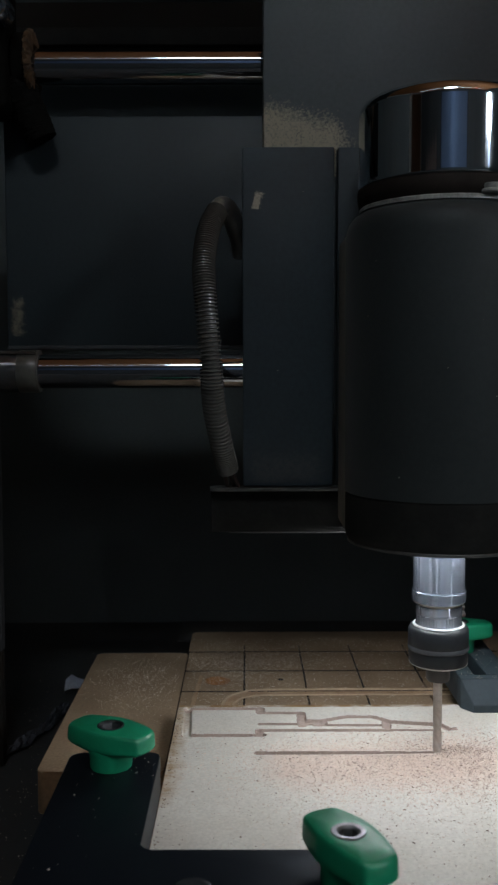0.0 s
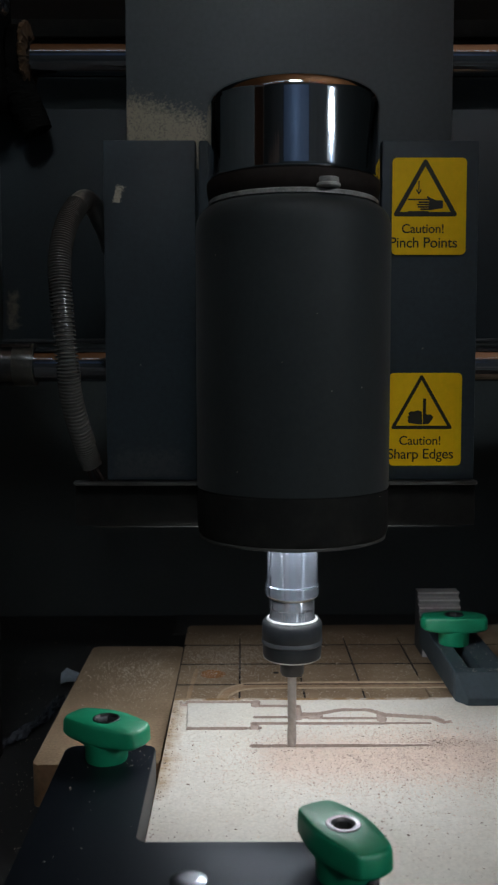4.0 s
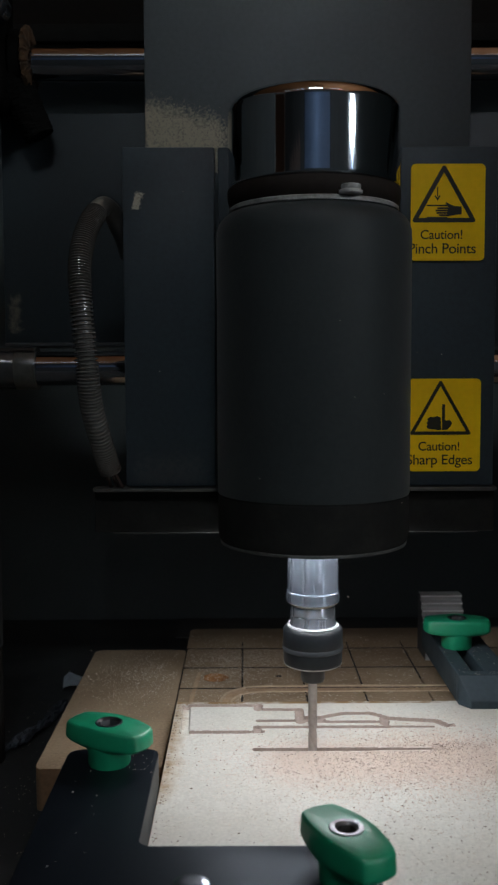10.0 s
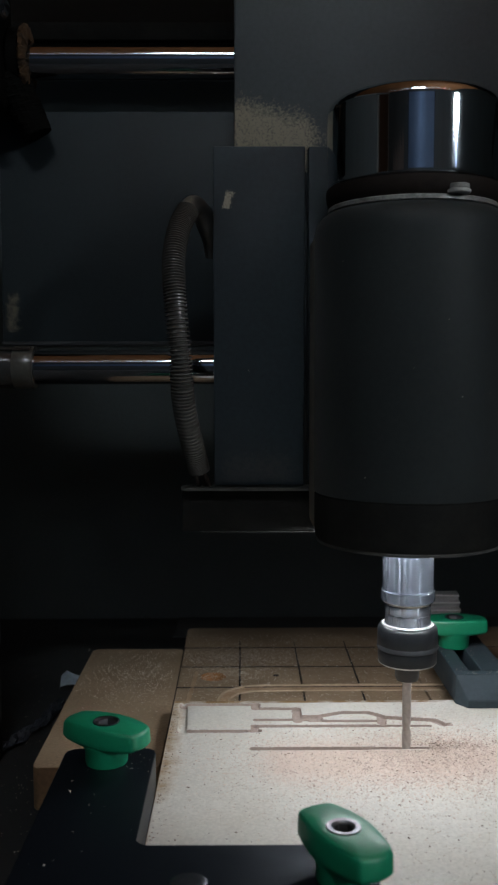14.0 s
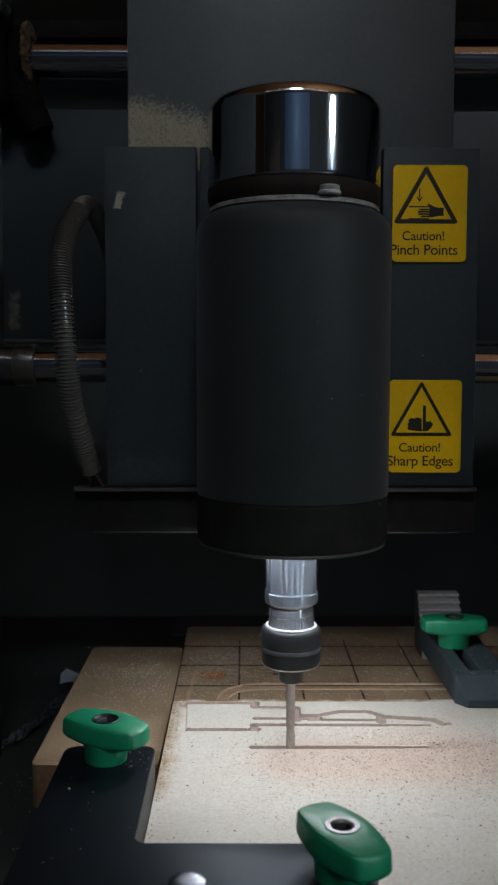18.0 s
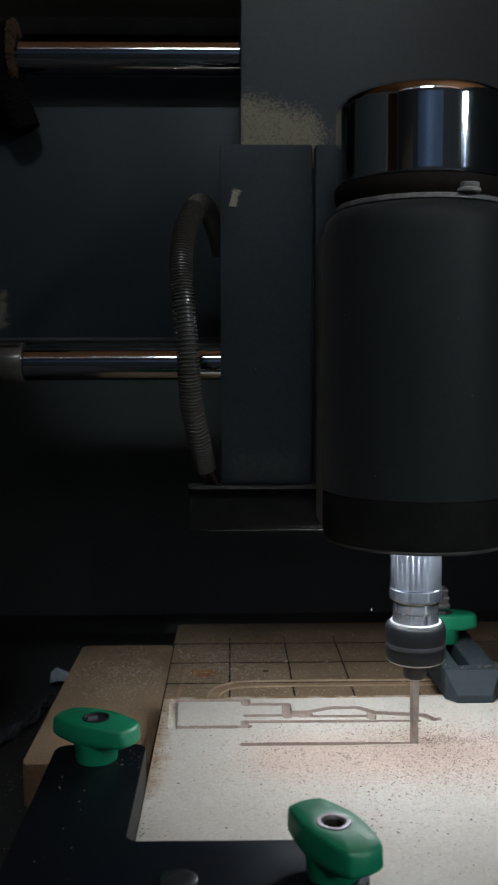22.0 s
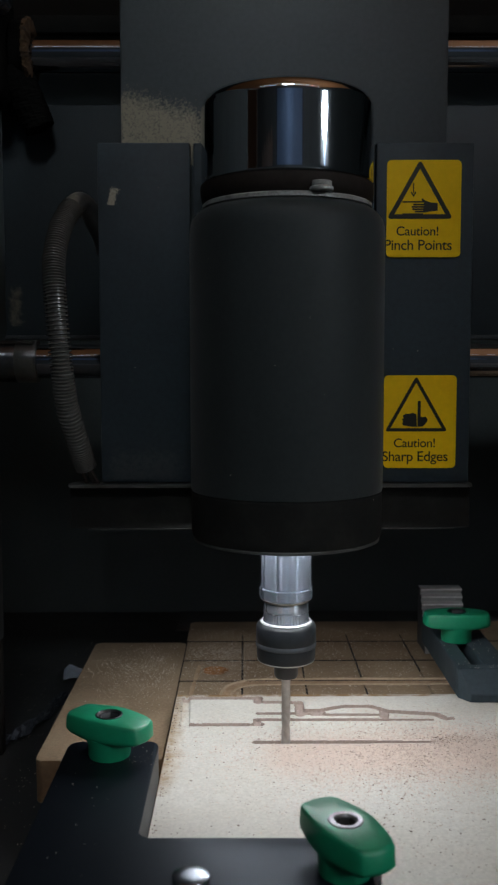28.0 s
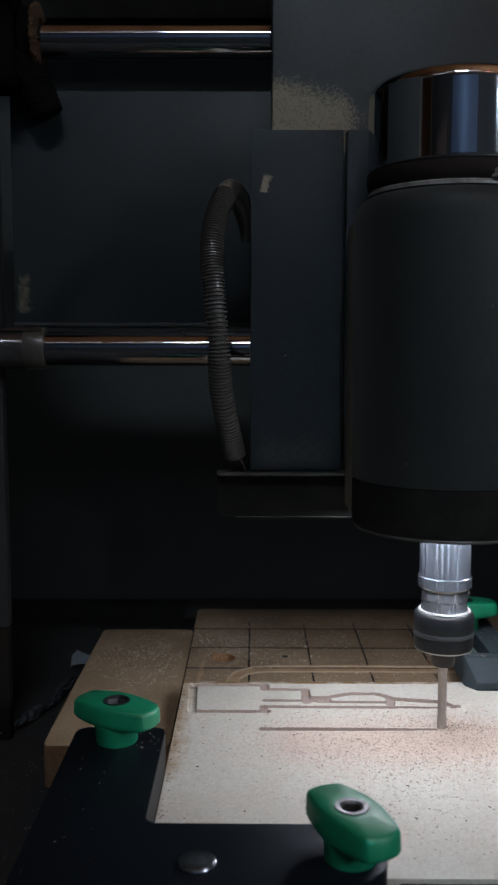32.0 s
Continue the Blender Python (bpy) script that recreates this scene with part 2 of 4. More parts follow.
PALE_PAN = mat("pale_dusty_pan", (0.075, 0.082, 0.085), 0.8, stain=(0.05, 0.055, 0.056), stain_scale=60)
FRAME = mat("dark_frame_paint", (0.036, 0.040, 0.043), 0.5, stain=(0.016, 0.017, 0.018), stain_scale=25)
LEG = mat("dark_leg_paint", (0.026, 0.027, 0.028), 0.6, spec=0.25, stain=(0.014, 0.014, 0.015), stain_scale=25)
FELT = mat("dusty_felt", (0.066, 0.033, 0.011), 0.95, stain=(0.012, 0.007, 0.004), stain_scale=300, stain_amt=0.8, grain_amt=0.35, bump=1.0, bump_scale=700)
DUSTY = mat("dusty_sleeve", (0.055, 0.056, 0.058), 0.15, 0.55, stain=(0.070, 0.064, 0.052), stain_scale=180, stain_amt=0.7, grain_amt=0.2)
COLLAR = mat("tan_dusty_collar", (0.060, 0.057, 0.048), 0.35, 0.0, stain=(0.05, 0.05, 0.045), stain_scale=260, stain_amt=0.8, grain_amt=0.3)
SCRAP = mat("pale_scrap", (0.50, 0.57, 0.65), 0.5, bump=0.2)
BAG = mat("blue_grey_sleeve", (0.042, 0.048, 0.058), 0.6, spec=0.2, bump=0.4, bump_scale=300)
WIRE = mat("red_brown_wire", (0.06, 0.038, 0.034), 0.5, bump=0)
LED = mat("led_white", (0.93, 0.95, 1.0), emit=1950, bump=0)
LAMP = mat("lamp_white", (0.84, 0.94, 1.0), emit=41, bump=0)
TUBE = mat("tube_glow", (0.72, 0.88, 1.0), emit=6, bump=0)
PANE = mat("lamp_glow", (0.85, 0.94, 1.0), emit=155, bump=0)
BLUE_PANE = mat("blue_glow", (0.20, 0.28, 0.45), emit=0.24, bump=0)
# graded blue glows for the soft band reflected in the motor cap
BAND_GLOWS = [mat("cap_band_glow", (0.17, 0.27, 0.46), emit=e, bump=0) for e in (0.012, 0.035, 0.07, 0.12, 0.19, 0.30)]
RED_GLOW = mat("red_dot", (1.0, 0.10, 0.03), emit=9, bump=0)
CURTAIN = mat("pale_curtain", (0.34, 0.28, 0.26), 0.9, stain=(0.20, 0.15, 0.13), stain_scale=9, stretch=(1, 1, 0.1))
WOOD_CEIL = mat("warm_wood_ceiling", (0.55, 0.22, 0.08), 0.6, stain=(0.35, 0.13, 0.05), stain_scale=4, stretch=(0.3, 3, 1), grain=40)
DOOR = mat("brown_door", (0.10, 0.045, 0.022), 0.5, stain=(0.06, 0.026, 0.013), stain_scale=5, grain=40)
WALL_BOUNCE = mat("bounce_wall", (0.52, 0.50, 0.46), 0.8, stain_scale=3, grain=60)
WALLPAINT = mat("dim_wall", (0.115, 0.135, 0.145), 0.8, stain_scale=3, grain=60)


# ---------------------------------------------------------------- building helpers
def part(name, bm, material, parent=None, label="", smooth=35):
    me = bpy.data.meshes.new(name)
    bmesh.ops.recalc_face_normals(bm, faces=bm.faces)
    bm.to_mesh(me)
    bm.free()
    for m in (material if isinstance(material, (list, tuple)) else (material,)):
        me.materials.append(m)
    if smooth:
        me.polygons.foreach_set("use_smooth", [True] * len(me.polygons))
        me.set_sharp_from_angle(angle=radians(smooth))
    ob = new(name, me)
    if parent:
        ob.parent = parent
    return tagged(ob, label)


def empty(name, m, label, category, group="", kind=""):
    ob = new(name)
    ob.empty_display_size = 0.01
    ob.matrix_basis = m
    return tagged(ob, label, category, group, kind)


def box(x0, x1, y0, y1, z0, z1, bevel=0.0006, seg=2, bm=None):
    bm = bm or bmesh.new()
    got = bmesh.ops.create_cube(bm, size=1.0)["verts"]
    for v in got:
        v.co = ((x0 + x1) / 2 + v.co.x * (x1 - x0), (y0 + y1) / 2 + v.co.y * (y1 - y0), (z0 + z1) / 2 + v.co.z * (z1 - z0))
    if bevel:
        es = {e for v in got for e in v.link_edges}
        bmesh.ops.bevel(bm, geom=list(es), offset=bevel, segments=seg, affect="EDGES", profile=0.5)
    return bm


def lathe(profile, seg=64, cx=0.0, cy=0.0, bm=None, axis="z", caps=(True, True)):
    """A turned body: profile of (radius, height), capped where the radius is not zero."""
    bm = bm or bmesh.new()
    rings = []
    for r, h in profile:
        ring = []
        for i in range(seg):
            a = 2 * math.pi * i / seg
            u, v = r * math.cos(a), r * math.sin(a)
            p = (cx + u, cy + v, h) if axis == "z" else (h, cx + u, cy + v) if axis == "x" else (cx + u, h, cy + v)
            ring.append(bm.verts.new(p))
        rings.append(ring)
    for a, b in zip(rings, rings[1:]):
        for i in range(seg):
            bm.faces.new((a[i], a[(i + 1) % seg], b[(i + 1) % seg], b[i]))
    if caps[0]:
        bm.faces.new(rings[0])
    if caps[1]:
        bm.faces.new(rings[-1])
    return bm


def prism(outline, z0, z1, bevel=0.0, seg=2, bm=None, taper=None):
    """An outline in x and y pulled up from z0 to z1."""
    bm = bm or bmesh.new()
    lo = [bm.verts.new((x * (taper or 1), y * (taper or 1), z0)) for x, y in outline]
    hi = [bm.verts.new((x, y, z1)) for x, y in outline]
    n = len(outline)
    sides = [bm.faces.new((lo[i], lo[(i + 1) % n], hi[(i + 1) % n], hi[i])) for i in range(n)]
    bot, top = bm.faces.new(lo[::-1]), bm.faces.new(hi)
    if bevel:
        es = list(top.edges) + list(bot.edges)
        bmesh.ops.bevel(bm, geom=es, offset=bevel, segments=seg, affect="EDGES", profile=0.5)
    return bm


def rounded(x0, x1, y0, y1, r, seg=6):
    pts = []
    for cx, cy, a0 in ((x1 - r, y1 - r, 0), (x0 + r, y1 - r, 90), (x0 + r, y0 + r, 180), (x1 - r, y0 + r, 270)):
        for i in range(seg + 1):
            a = radians(a0 + 90 * i / seg)
            pts.append((cx + r * math.cos(a), cy + r * math.sin(a)))
    return pts


def catmull(pts, n):
    out = []
    p = [Vector(q) for q in pts]
    p = [p[0] * 2 - p[1]] + p + [p[-1] * 2 - p[-2]]
    for i in range(1, len(p) - 2):
        for k in range(n):
            t = k / n
            a, b, c, d = p[i - 1:i + 3]
            out.append(0.5 * ((2 * b) + (c - a) * t + (2 * a - 5 * b + 4 * c - d) * t * t + (3 * b - a - 3 * c + d) * t ** 3))
    out.append(p[-2])
    return out


def tube(path, radius, seg=16, bm=None, jitter=0.0):
    """A tube along a path; radius is a number or a function of the place along it, 0 to 1."""
    bm = bm or bmesh.new()
    rings, n, rnd = [], len(path), random.Random(9)
    up = Vector((0, -1, 0))
    for i, p in enumerate(path):
        d = (path[min(i + 1, n - 1)] - path[max(i - 1, 0)]).normalized()
        s = d.cross(up)
        s = s.normalized() if s.length > 1e-4 else Vector((1, 0, 0))
        w = s.cross(d).normalized()
        r = radius(i / (n - 1)) if callable(radius) else radius
        rings.append([bm.verts.new(p + (s * math.cos(a) + w * math.sin(a)) * (r + rnd.uniform(-jitter, jitter))) for a in (2 * math.pi * k / seg for k in range(seg))])
    for a, b in zip(rings, rings[1:]):
        for k in range(seg):
            bm.faces.new((a[k], a[(k + 1) % seg], b[(k + 1) % seg], b[k]))
    bm.faces.new(rings[0][::-1])
    bm.faces.new(rings[-1])
    return bm


def lettering(name, text, size, x, z, y, parent, material=INK, align="CENTER"):
    cu = bpy.data.curves.new(name, "FONT")
    cu.body, cu.size, cu.align_x, cu.extrude = text, size, align, 0.00003
    cu.offset, cu.space_character = 0.00003, 0.96
    tmp = new(name + "_tmp", cu)
    me = bpy.data.meshes.new_from_object(tmp.evaluated_get(bpy.context.evaluated_depsgraph_get()))
    bpy.data.objects.remove(tmp)
    bpy.data.curves.remove(cu)
    me.transform(Matrix.Translation((x, y, z)) @ pose(0, 0, 0, 90, 0, 0))
    me.materials.clear()
    me.materials.append(material)
    ob = new(name, me)
    ob.parent = parent
    return tagged(ob)


# ---------------------------------------------------------------- enclosure and room
def structure(name, bm, material, label):
    return tagged(part(name, bm, material), label, name.split("_")[0], kind="structure")


def build_enclosure():
    structure("floor", box(-0.34, 0.34, 0.02, 0.66, -0.05, -0.034, 0), PAN, "black machine floor pan strewn with chips")
    # thin paler sheet added on the pan to brighten the band behind the bed
    structure("rear_sill", box(-0.043, 0.319, 0.565, 0.6099, -0.0339, -0.0334, 0), PALE_PAN, "thin paler dusty strip of the floor pan along the rear wall")
    structure("wall_back", box(-0.34, 0.34, 0.61, 0.66, -0.034, 0.44, 0), VOID, "black rear wall of the machine enclosure")
    structure("wall_left", box(-0.34, -0.32, 0.05, 0.64, -0.034, 0.44, 0), VOID, "black side wall of the machine enclosure")
    structure("wall_right", box(0.32, 0.34, 0.05, 0.64, -0.034, 0.44, 0), VOID, "black side wall of the machine enclosure")
    structure("ceiling_hood", box(-0.34, 0.34, 0.36, 0.66, 0.44, 0.45, 0), VOID, "dark rear hood over the gantry")
    bench = empty("worktable", pose(0, 0, 0), "dark workbench under the machine", "workbench", kind="structure")
    part("tabletop", box(-0.8, 0.8, -0.25, 0.9, -0.09, -0.0502, 0.002), FRAME, bench)
    for x in (-0.74, 0.74):
        for y in (-0.19, 0.84):
            part("leg", box(x - 0.03, x + 0.03, y - 0.03, y + 0.03, -0.9, -0.0905, 0.003), FRAME, bench)
    # the dim room behind the camera, seen only in reflections
    structure("wall_room_front", box(-2, 2, -2.05, -2, -0.9, 1.7, 0), WALLPAINT, "dim painted room wall")
    # unseen wall made pale to bounce light onto the housing's left side
    structure("wall_room_left", box(-2.05, -2, -2, 2, -0.9, 1.7, 0), WALL_BOUNCE, "unseen pale room wall that bounces light onto the spindle's left side")
    structure("wall_room_right", box(2, 2.05, -2, 2, -0.9, 1.7, 0), WALLPAINT, "dim painted room wall")
    structure("wall_room_back", box(-2, 2, 2, 2.05, -0.9, 1.7, 0), WALLPAINT, "dim painted room wall")
    structure("floor_room", box(-2, 2, -2, 2, -0.95, -0.9, 0), WALLPAINT, "dim room floor")
    structure("ceiling", box(-2, 2, -2, 2, 1.7, 1.75, 0), WOOD_CEIL, "warm brown wooden ceiling")
    lamp = empty("ceiling_lamp", pose(0, -0.62, 1.02), "white strip lamp hanging over the bench", "lamp")
    part("diffuser", box(-0.13, 0.13, -0.05, 0.05, -0.02, 0, 0.004), LAMP, lamp)
    part("casing", box(-0.16, 0.16, -0.09, 0.09, 0.0005, 0.03, 0.004), ALU, lamp)
    for x in (-0.12, 0.12):
        part("hanger", lathe([(0.004, 0.03), (0.004, 0.68)], 8, x, 0), ALU, lamp)
    tube_lamp = empty("strip_lamp", pose(0, -0.60, 0.985), "long dim fluorescent tube under the bench light", "lamp")
    part("glass_tube", lathe([(0.003, -0.85), (0.0045, -0.848), (0.0045, 0.848), (0.003, 0.85)], 20, 0, 0, axis="x"), TUBE, tube_lamp)
    for x in (-0.86, 0.86):
        part("end_cap", lathe([(0.009, x - 0.0095), (0.009, x + 0.0095)], 20, 0, 0, axis="x"), ALU, tube_lamp)
        part("hanger", lathe([(0.003, 0.0085), (0.003, 0.715)], 8, x, 0), ALU, tube_lamp)
    # added unseen red glow, put here for the red dot reflected in the cap
    red = empty("indicator_lamp", pose(0.62, -0.62, 1.02), "added small red glow on a rod, giving the red dot in the motor cap", "lamp")
    part("lens", lathe([(0.006, -0.030), (0.026, -0.018), (0.030, 0.0)], 24), RED_GLOW, red)
    part("casing", lathe([(0.032, 0.0005), (0.032, 0.03), (0.010, 0.045)], 24), FRAME, red)
    part("hanger", lathe([(0.004, 0.0455), (0.004, 0.68)], 8), ALU, red)
    # added unseen lamp, shaped like the cap's streak; also brightens the right side
    win = empty("wall_lamp", pose(0.98, -0.62, 0.428), "added spindle-shaped glow on a stand, giving the streak in the motor cap", "lamp")
    part("shade", lathe([(0.004, 0.099), (0.030, 0.103), (0.062, 0.110), (0.080, 0.119), (0.066, 0.128), (0.034, 0.136), (0.010, 0.142), (0.004, 0.145)], 40), PANE, win)
    part("neck", lathe([(0.010, 0.0), (0.018, 0.040), (0.020, 0.098)], 20), BLUE_PANE, win, "faint glow for the lower tail of the reflected streak")
    part("finial", lathe([(0.008, 0.146), (0.007, 0.170), (0.003, 0.190)], 16), BLUE_PANE, win, "faint glow for the upper tail of the reflected streak")
    part("stand", lathe([(0.012, -1.323), (0.012, -0.002)], 16), FRAME, win)
    part("foot", lathe([(0.14, -1.328), (0.14, -1.318), (0.02, -1.313)], 32), FRAME, win)
    # added glowing panels, unseen themselves, that put a blue band in the cap
    scr = empty("window_2", pose(0.02, -1.98, 0.60), "added blue glowing panels that give the soft band in the motor cap", "window", kind="structure")
    xs = (-0.64, -0.50, -0.39, -0.29, -0.19, -0.08, 0.06, 0.17, 0.27, 0.38, 0.50, 0.68)
    for k, lv in enumerate((0, 1, 2, 3, 4, 5, 4, 3, 2, 1, 0)):
        part("pane", box(xs[k] + 0.001, xs[k + 1] - 0.001, -0.004, 0.004, -0.12, 0.14, 0), BAND_GLOWS[max(0, lv - 1)], scr)
        part("pane", box(xs[k] + 0.001, xs[k + 1] - 0.001, -0.004, 0.004, 0.142, 0.46, 0), BAND_GLOWS[lv], scr)
    part("frame", box(-0.68, 0.72, -0.015, -0.006, -0.16, 0.50, 0.003), FRAME, scr)
    structure("door_1", box(-1.995, -1.96, -1.90, -1.15, -0.9, 1.25, 0.004), DOOR, "brown wooden room door")
    bm = bmesh.new()
    for k in range(14):
        x = -1.56 + 0.05 * k
        box(x, x + 0.049, -1.985 + 0.012 * (k % 2), -1.955 + 0.012 * (k % 2), -0.2, 0.80 - 0.02 * (k % 3), 0.008, bm=bm)
    structure("curtain_1", bm, CURTAIN, "pale hanging curtain in folds")


# ---------------------------------------------------------------- gantry: beam, rods, mounts
def build_gantry():
    beam = empty("gantry_beam", pose(0, 0, 0), "dark grey-blue painted gantry beam between the rods", "gantry")
    part("front_panel", box(-0.0976, 0.30, 0.3815, 0.41, 0.1426, 0.2359, 0.0008), BEAM, beam)
    part("lower_lip", box(-0.0976, 0.30, 0.3800, 0.3813, 0.1424, 0.1440, 0.0004), FRAME, beam)
    part("upper_beam", box(-0.15, 0.30, 0.432, 0.46, 0.272, 0.30, 0.001), NEAR_BLACK, beam)
    part("beam_strip", box(-0.15, 0.30, 0.430, 0.4316, 0.2803, 0.2880, 0.0004), FLANGE, beam)
    leg = empty("gantry_leg", pose(0, 0, 0), "dark grey painted gantry side leg", "gantry leg")
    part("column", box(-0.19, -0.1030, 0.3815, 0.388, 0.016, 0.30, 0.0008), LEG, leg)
    # added near-black lower block, so the column seems to end above it
    part("foot", box(-0.19, -0.1034, 0.3820, 0.388, -0.034, 0.0158, 0.0008), NEAR_BLACK, leg)
    part("edge_strip", box(-0.1046, -0.1032, 0.3795, 0.3813, 0.14, 0.245, 0.0004), PAINT, leg)
    for z, nm, lab in ((0.2520, "guide_rod", "polished steel upper guide rod"), (0.1335, "guide_rod", "polished steel lower guide rod")):
        tagged(part(nm, lathe([(0.0064, -0.17), (0.0068, -0.1695), (0.0068, 0.2995), (0.0064, 0.30)], 64, 0.372, z, axis="x"), STEEL), lab, "rod", "guide rods")
    m = empty("rod_mount", pose(0, 0, 0), "black rod bearing mount with a dusty felt wiper", "rod mount")
    part("block", box(-0.16, -0.0900, 0.356, 0.379, 0.232, 0.290, 0.004, 3), PITCH, m)
    part("collar", lathe([(0.0105, -0.0900), (0.0116, -0.0890), (0.0116, -0.0850), (0.0110, -0.0847)], 40, 0.372, 0.2530, axis="x"), PITCH, m)
    bm = bmesh.new()
    rnd = random.Random(5)
    seg, rings = 96, []
    for h, base in ((-0.0845, 0.0116), (-0.0838, 0.0126), (-0.0828, 0.0125), (-0.0820, 0.0110), (-0.0817, 0.0072)):
        rings.append([bm.verts.new((h + rnd.uniform(-0.0006, 0.0006), 0.372 + (base + rnd.uniform(-0.0006, 0.0006)) * math.cos(2 * math.pi * k / seg),
                                    0.2530 + (base + rnd.uniform(-0.0006, 0.0006)) * math.sin(2 * math.pi * k / seg))) for k in range(seg)])
    for a, b in zip(rings, rings[1:]):
        for k in range(seg):
            bm.faces.new((a[k], a[(k + 1) % seg], b[(k + 1) % seg], b[k]))
    bm.faces.new(rings[0])
    part("felt_wiper", bm, FELT, m, "fuzzy brown dust-caked felt ring")
    path = catmull([(-0.0905, 0.370, 0.247), (-0.0870, 0.3715, 0.240), (-0.0835, 0.3725, 0.232), (-0.0800, 0.3730, 0.2245)], 12)
    part("rubber_flap", tube(path, lambda u: 0.0074 - 0.0014 * u, 18, jitter=0.0003), PITCH, m, smooth=0)
    part("bolt", lathe([(0.0022, 0.3485), (0.0024, 0.3478), (0.0036, 0.3474), (0.0047, 0.3486), (0.0050, 0.3500), (0.0050, 0.3555)], 28, -0.0906, 0.2660, axis="y"), BUTTON, m)
    s = empty("rod_sleeve", pose(0, 0, 0), "dusty grey sleeve clamped on the lower rod", "sleeve")
    part("sleeve", lathe([(0.0078, -0.16), (0.0083, -0.1595), (0.0083, -0.0832), (0.0078, -0.0824)], 48, 0.372, 0.1335, axis="x"), DUSTY, s)
    part("collar", lathe([(0.0083, -0.0905), (0.00845, -0.0902), (0.00845, -0.0826), (0.0083, -0.0823)], 48, 0.372, 0.1335, axis="x"), COLLAR, s, "tan dust-caked end collar")
    part("seam", box(-0.16, -0.083, 0.3655, 0.3665, 0.1405, 0.1415, 0), DARK, s)


# ---------------------------------------------------------------- bed
COLS = (-0.0279, -0.0013, 0.0250, 0.0492, 0.0755, 0.1020, 0.1285, 0.155)
ROWS = (0.324, 0.351, 0.3776, 0.4042, 0.4325)


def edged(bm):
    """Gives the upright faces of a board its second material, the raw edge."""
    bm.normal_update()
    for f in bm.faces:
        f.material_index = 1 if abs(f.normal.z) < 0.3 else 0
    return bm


def build_bed():
    bed = empty("machine_bed", pose(0, 0, 0), "brown fibreboard machine bed scored with a dark grid", "bed", kind="structure")
    part("base_board", prism(rounded(-0.0275, 0.1545, 0.20, 0.4662, 0.004), -0.0148, -0.0036), DARK, bed)
    part("sub_plate", box(-0.066, 0.17, 0.15, 0.455, -0.0335, -0.0152, 0.001), VOID, bed)
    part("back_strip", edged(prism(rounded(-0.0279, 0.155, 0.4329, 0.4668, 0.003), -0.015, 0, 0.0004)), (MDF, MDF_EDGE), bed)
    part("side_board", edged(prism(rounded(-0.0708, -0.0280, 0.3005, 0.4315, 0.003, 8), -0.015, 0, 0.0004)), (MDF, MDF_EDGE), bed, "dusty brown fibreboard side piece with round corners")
    part("edge_strip", box(-0.0276, -0.0245, 0.205, 0.3236, -0.0036, -0.0001, 0), MDF, bed)
    part("drill_mark", lathe([(0.0011, -0.0012), (0.0013, 0.00008)], 14, 0.0144, 0.3927), DARK, bed)
    g = 0.00045
    tiles = []
    for j in range(4):
        for i in range(len(COLS) - 1):
            # a drilled hole opens one of the tiles
            x0, x1, y0, y1 = COLS[i] + g, COLS[i + 1] - g, ROWS[j] + g, ROWS[j + 1] - g
            if i == 0 and j == 2:
                hx, hy, hr, n = -0.0128, 0.3915, 0.0056, 32
                bm = bmesh.new()
                per = []
                for k in range(n):
                    a = 2 * math.pi * k / n
                    c, s = math.cos(a), math.sin(a)
                    tx = ((x1 if c > 0 else x0) - hx) / c if abs(c) > 1e-9 else 1e9
                    ty = ((y1 if s > 0 else y0) - hy) / s if abs(s) > 1e-9 else 1e9
                    t = min(tx, ty)
                    per.append((hx + c * t, hy + s * t))
                # corners join the nearest outer points
                for q in ((x0, y0), (x1, y0), (x0, y1), (x1, y1)):
                    k = min(range(n), key=lambda k: (per[k][0] - q[0]) ** 2 + (per[k][1] - q[1]) ** 2)
                    per[k] = q
                rim = [(hx + hr * math.cos(2 * math.pi * k / n), hy + hr * math.sin(2 * math.pi * k / n)) for k in range(n)]
                A = [bm.verts.new((*p, 0)) for p in per]
                B = [bm.verts.new((*p, 0)) for p in rim]
                C = [bm.verts.new((hx + (p[0] - hx) * 0.72, hy + (p[1] - hy) * 0.72, -0.0033)) for p in rim]
                D = [bm.verts.new((*p, -0.0036)) for p in per]
                for k in range(n):
                    l = (k + 1) % n
                    bm.faces.new((A[k], A[l], B[l], B[k]))
                    bm.faces.new((B[k], B[l], C[l], C[k]))
                    bm.faces.new((A[k], D[k], D[l], A[l]))
                bm.faces.new(C)
                for f in bm.faces:
                    if max(math.hypot(v.co.x - hx, v.co.y - hy) for v in f.verts) < hr + 0.0001:
                        f.material_index = 1
                part("tile", bm, (MDF, HOLE), bed, "brown tile with a countersunk hole")
            else:
                part("tile", box(x0, x1, y0, y1, -0.0036, 0, 0), MDF, bed)
    # scored lines, broken where an earlier cut crossed them
    rnd = random.Random(12)
    for x in COLS[:-1]:
        if x == COLS[0]:
            part("groove_line", box(x - g, x + g, 0.324, 0.4325, -0.0034, -0.0006, 0), DARK, bed)
            continue
        bm, y = bmesh.new(), 0.346
        while y < 0.4435:
            e = min(y + rnd.uniform(0.004, 0.013), 0.4435)
            if not (0.3700 < y < 0.3815) and not (0.3715 < e < 0.3815):
                w = g * rnd.uniform(0.75, 1.0) * (1 if e < 0.433 else 0.6)
                box(x - w, x + w, y, e, -0.0034, 0.00006, 0, bm=bm)
            y = e + rnd.uniform(0.0, 0.0007)
        part("groove_line", bm, DARK, bed)
    for y in ROWS[2:]:
        bm, x = bmesh.new(), COLS[0]
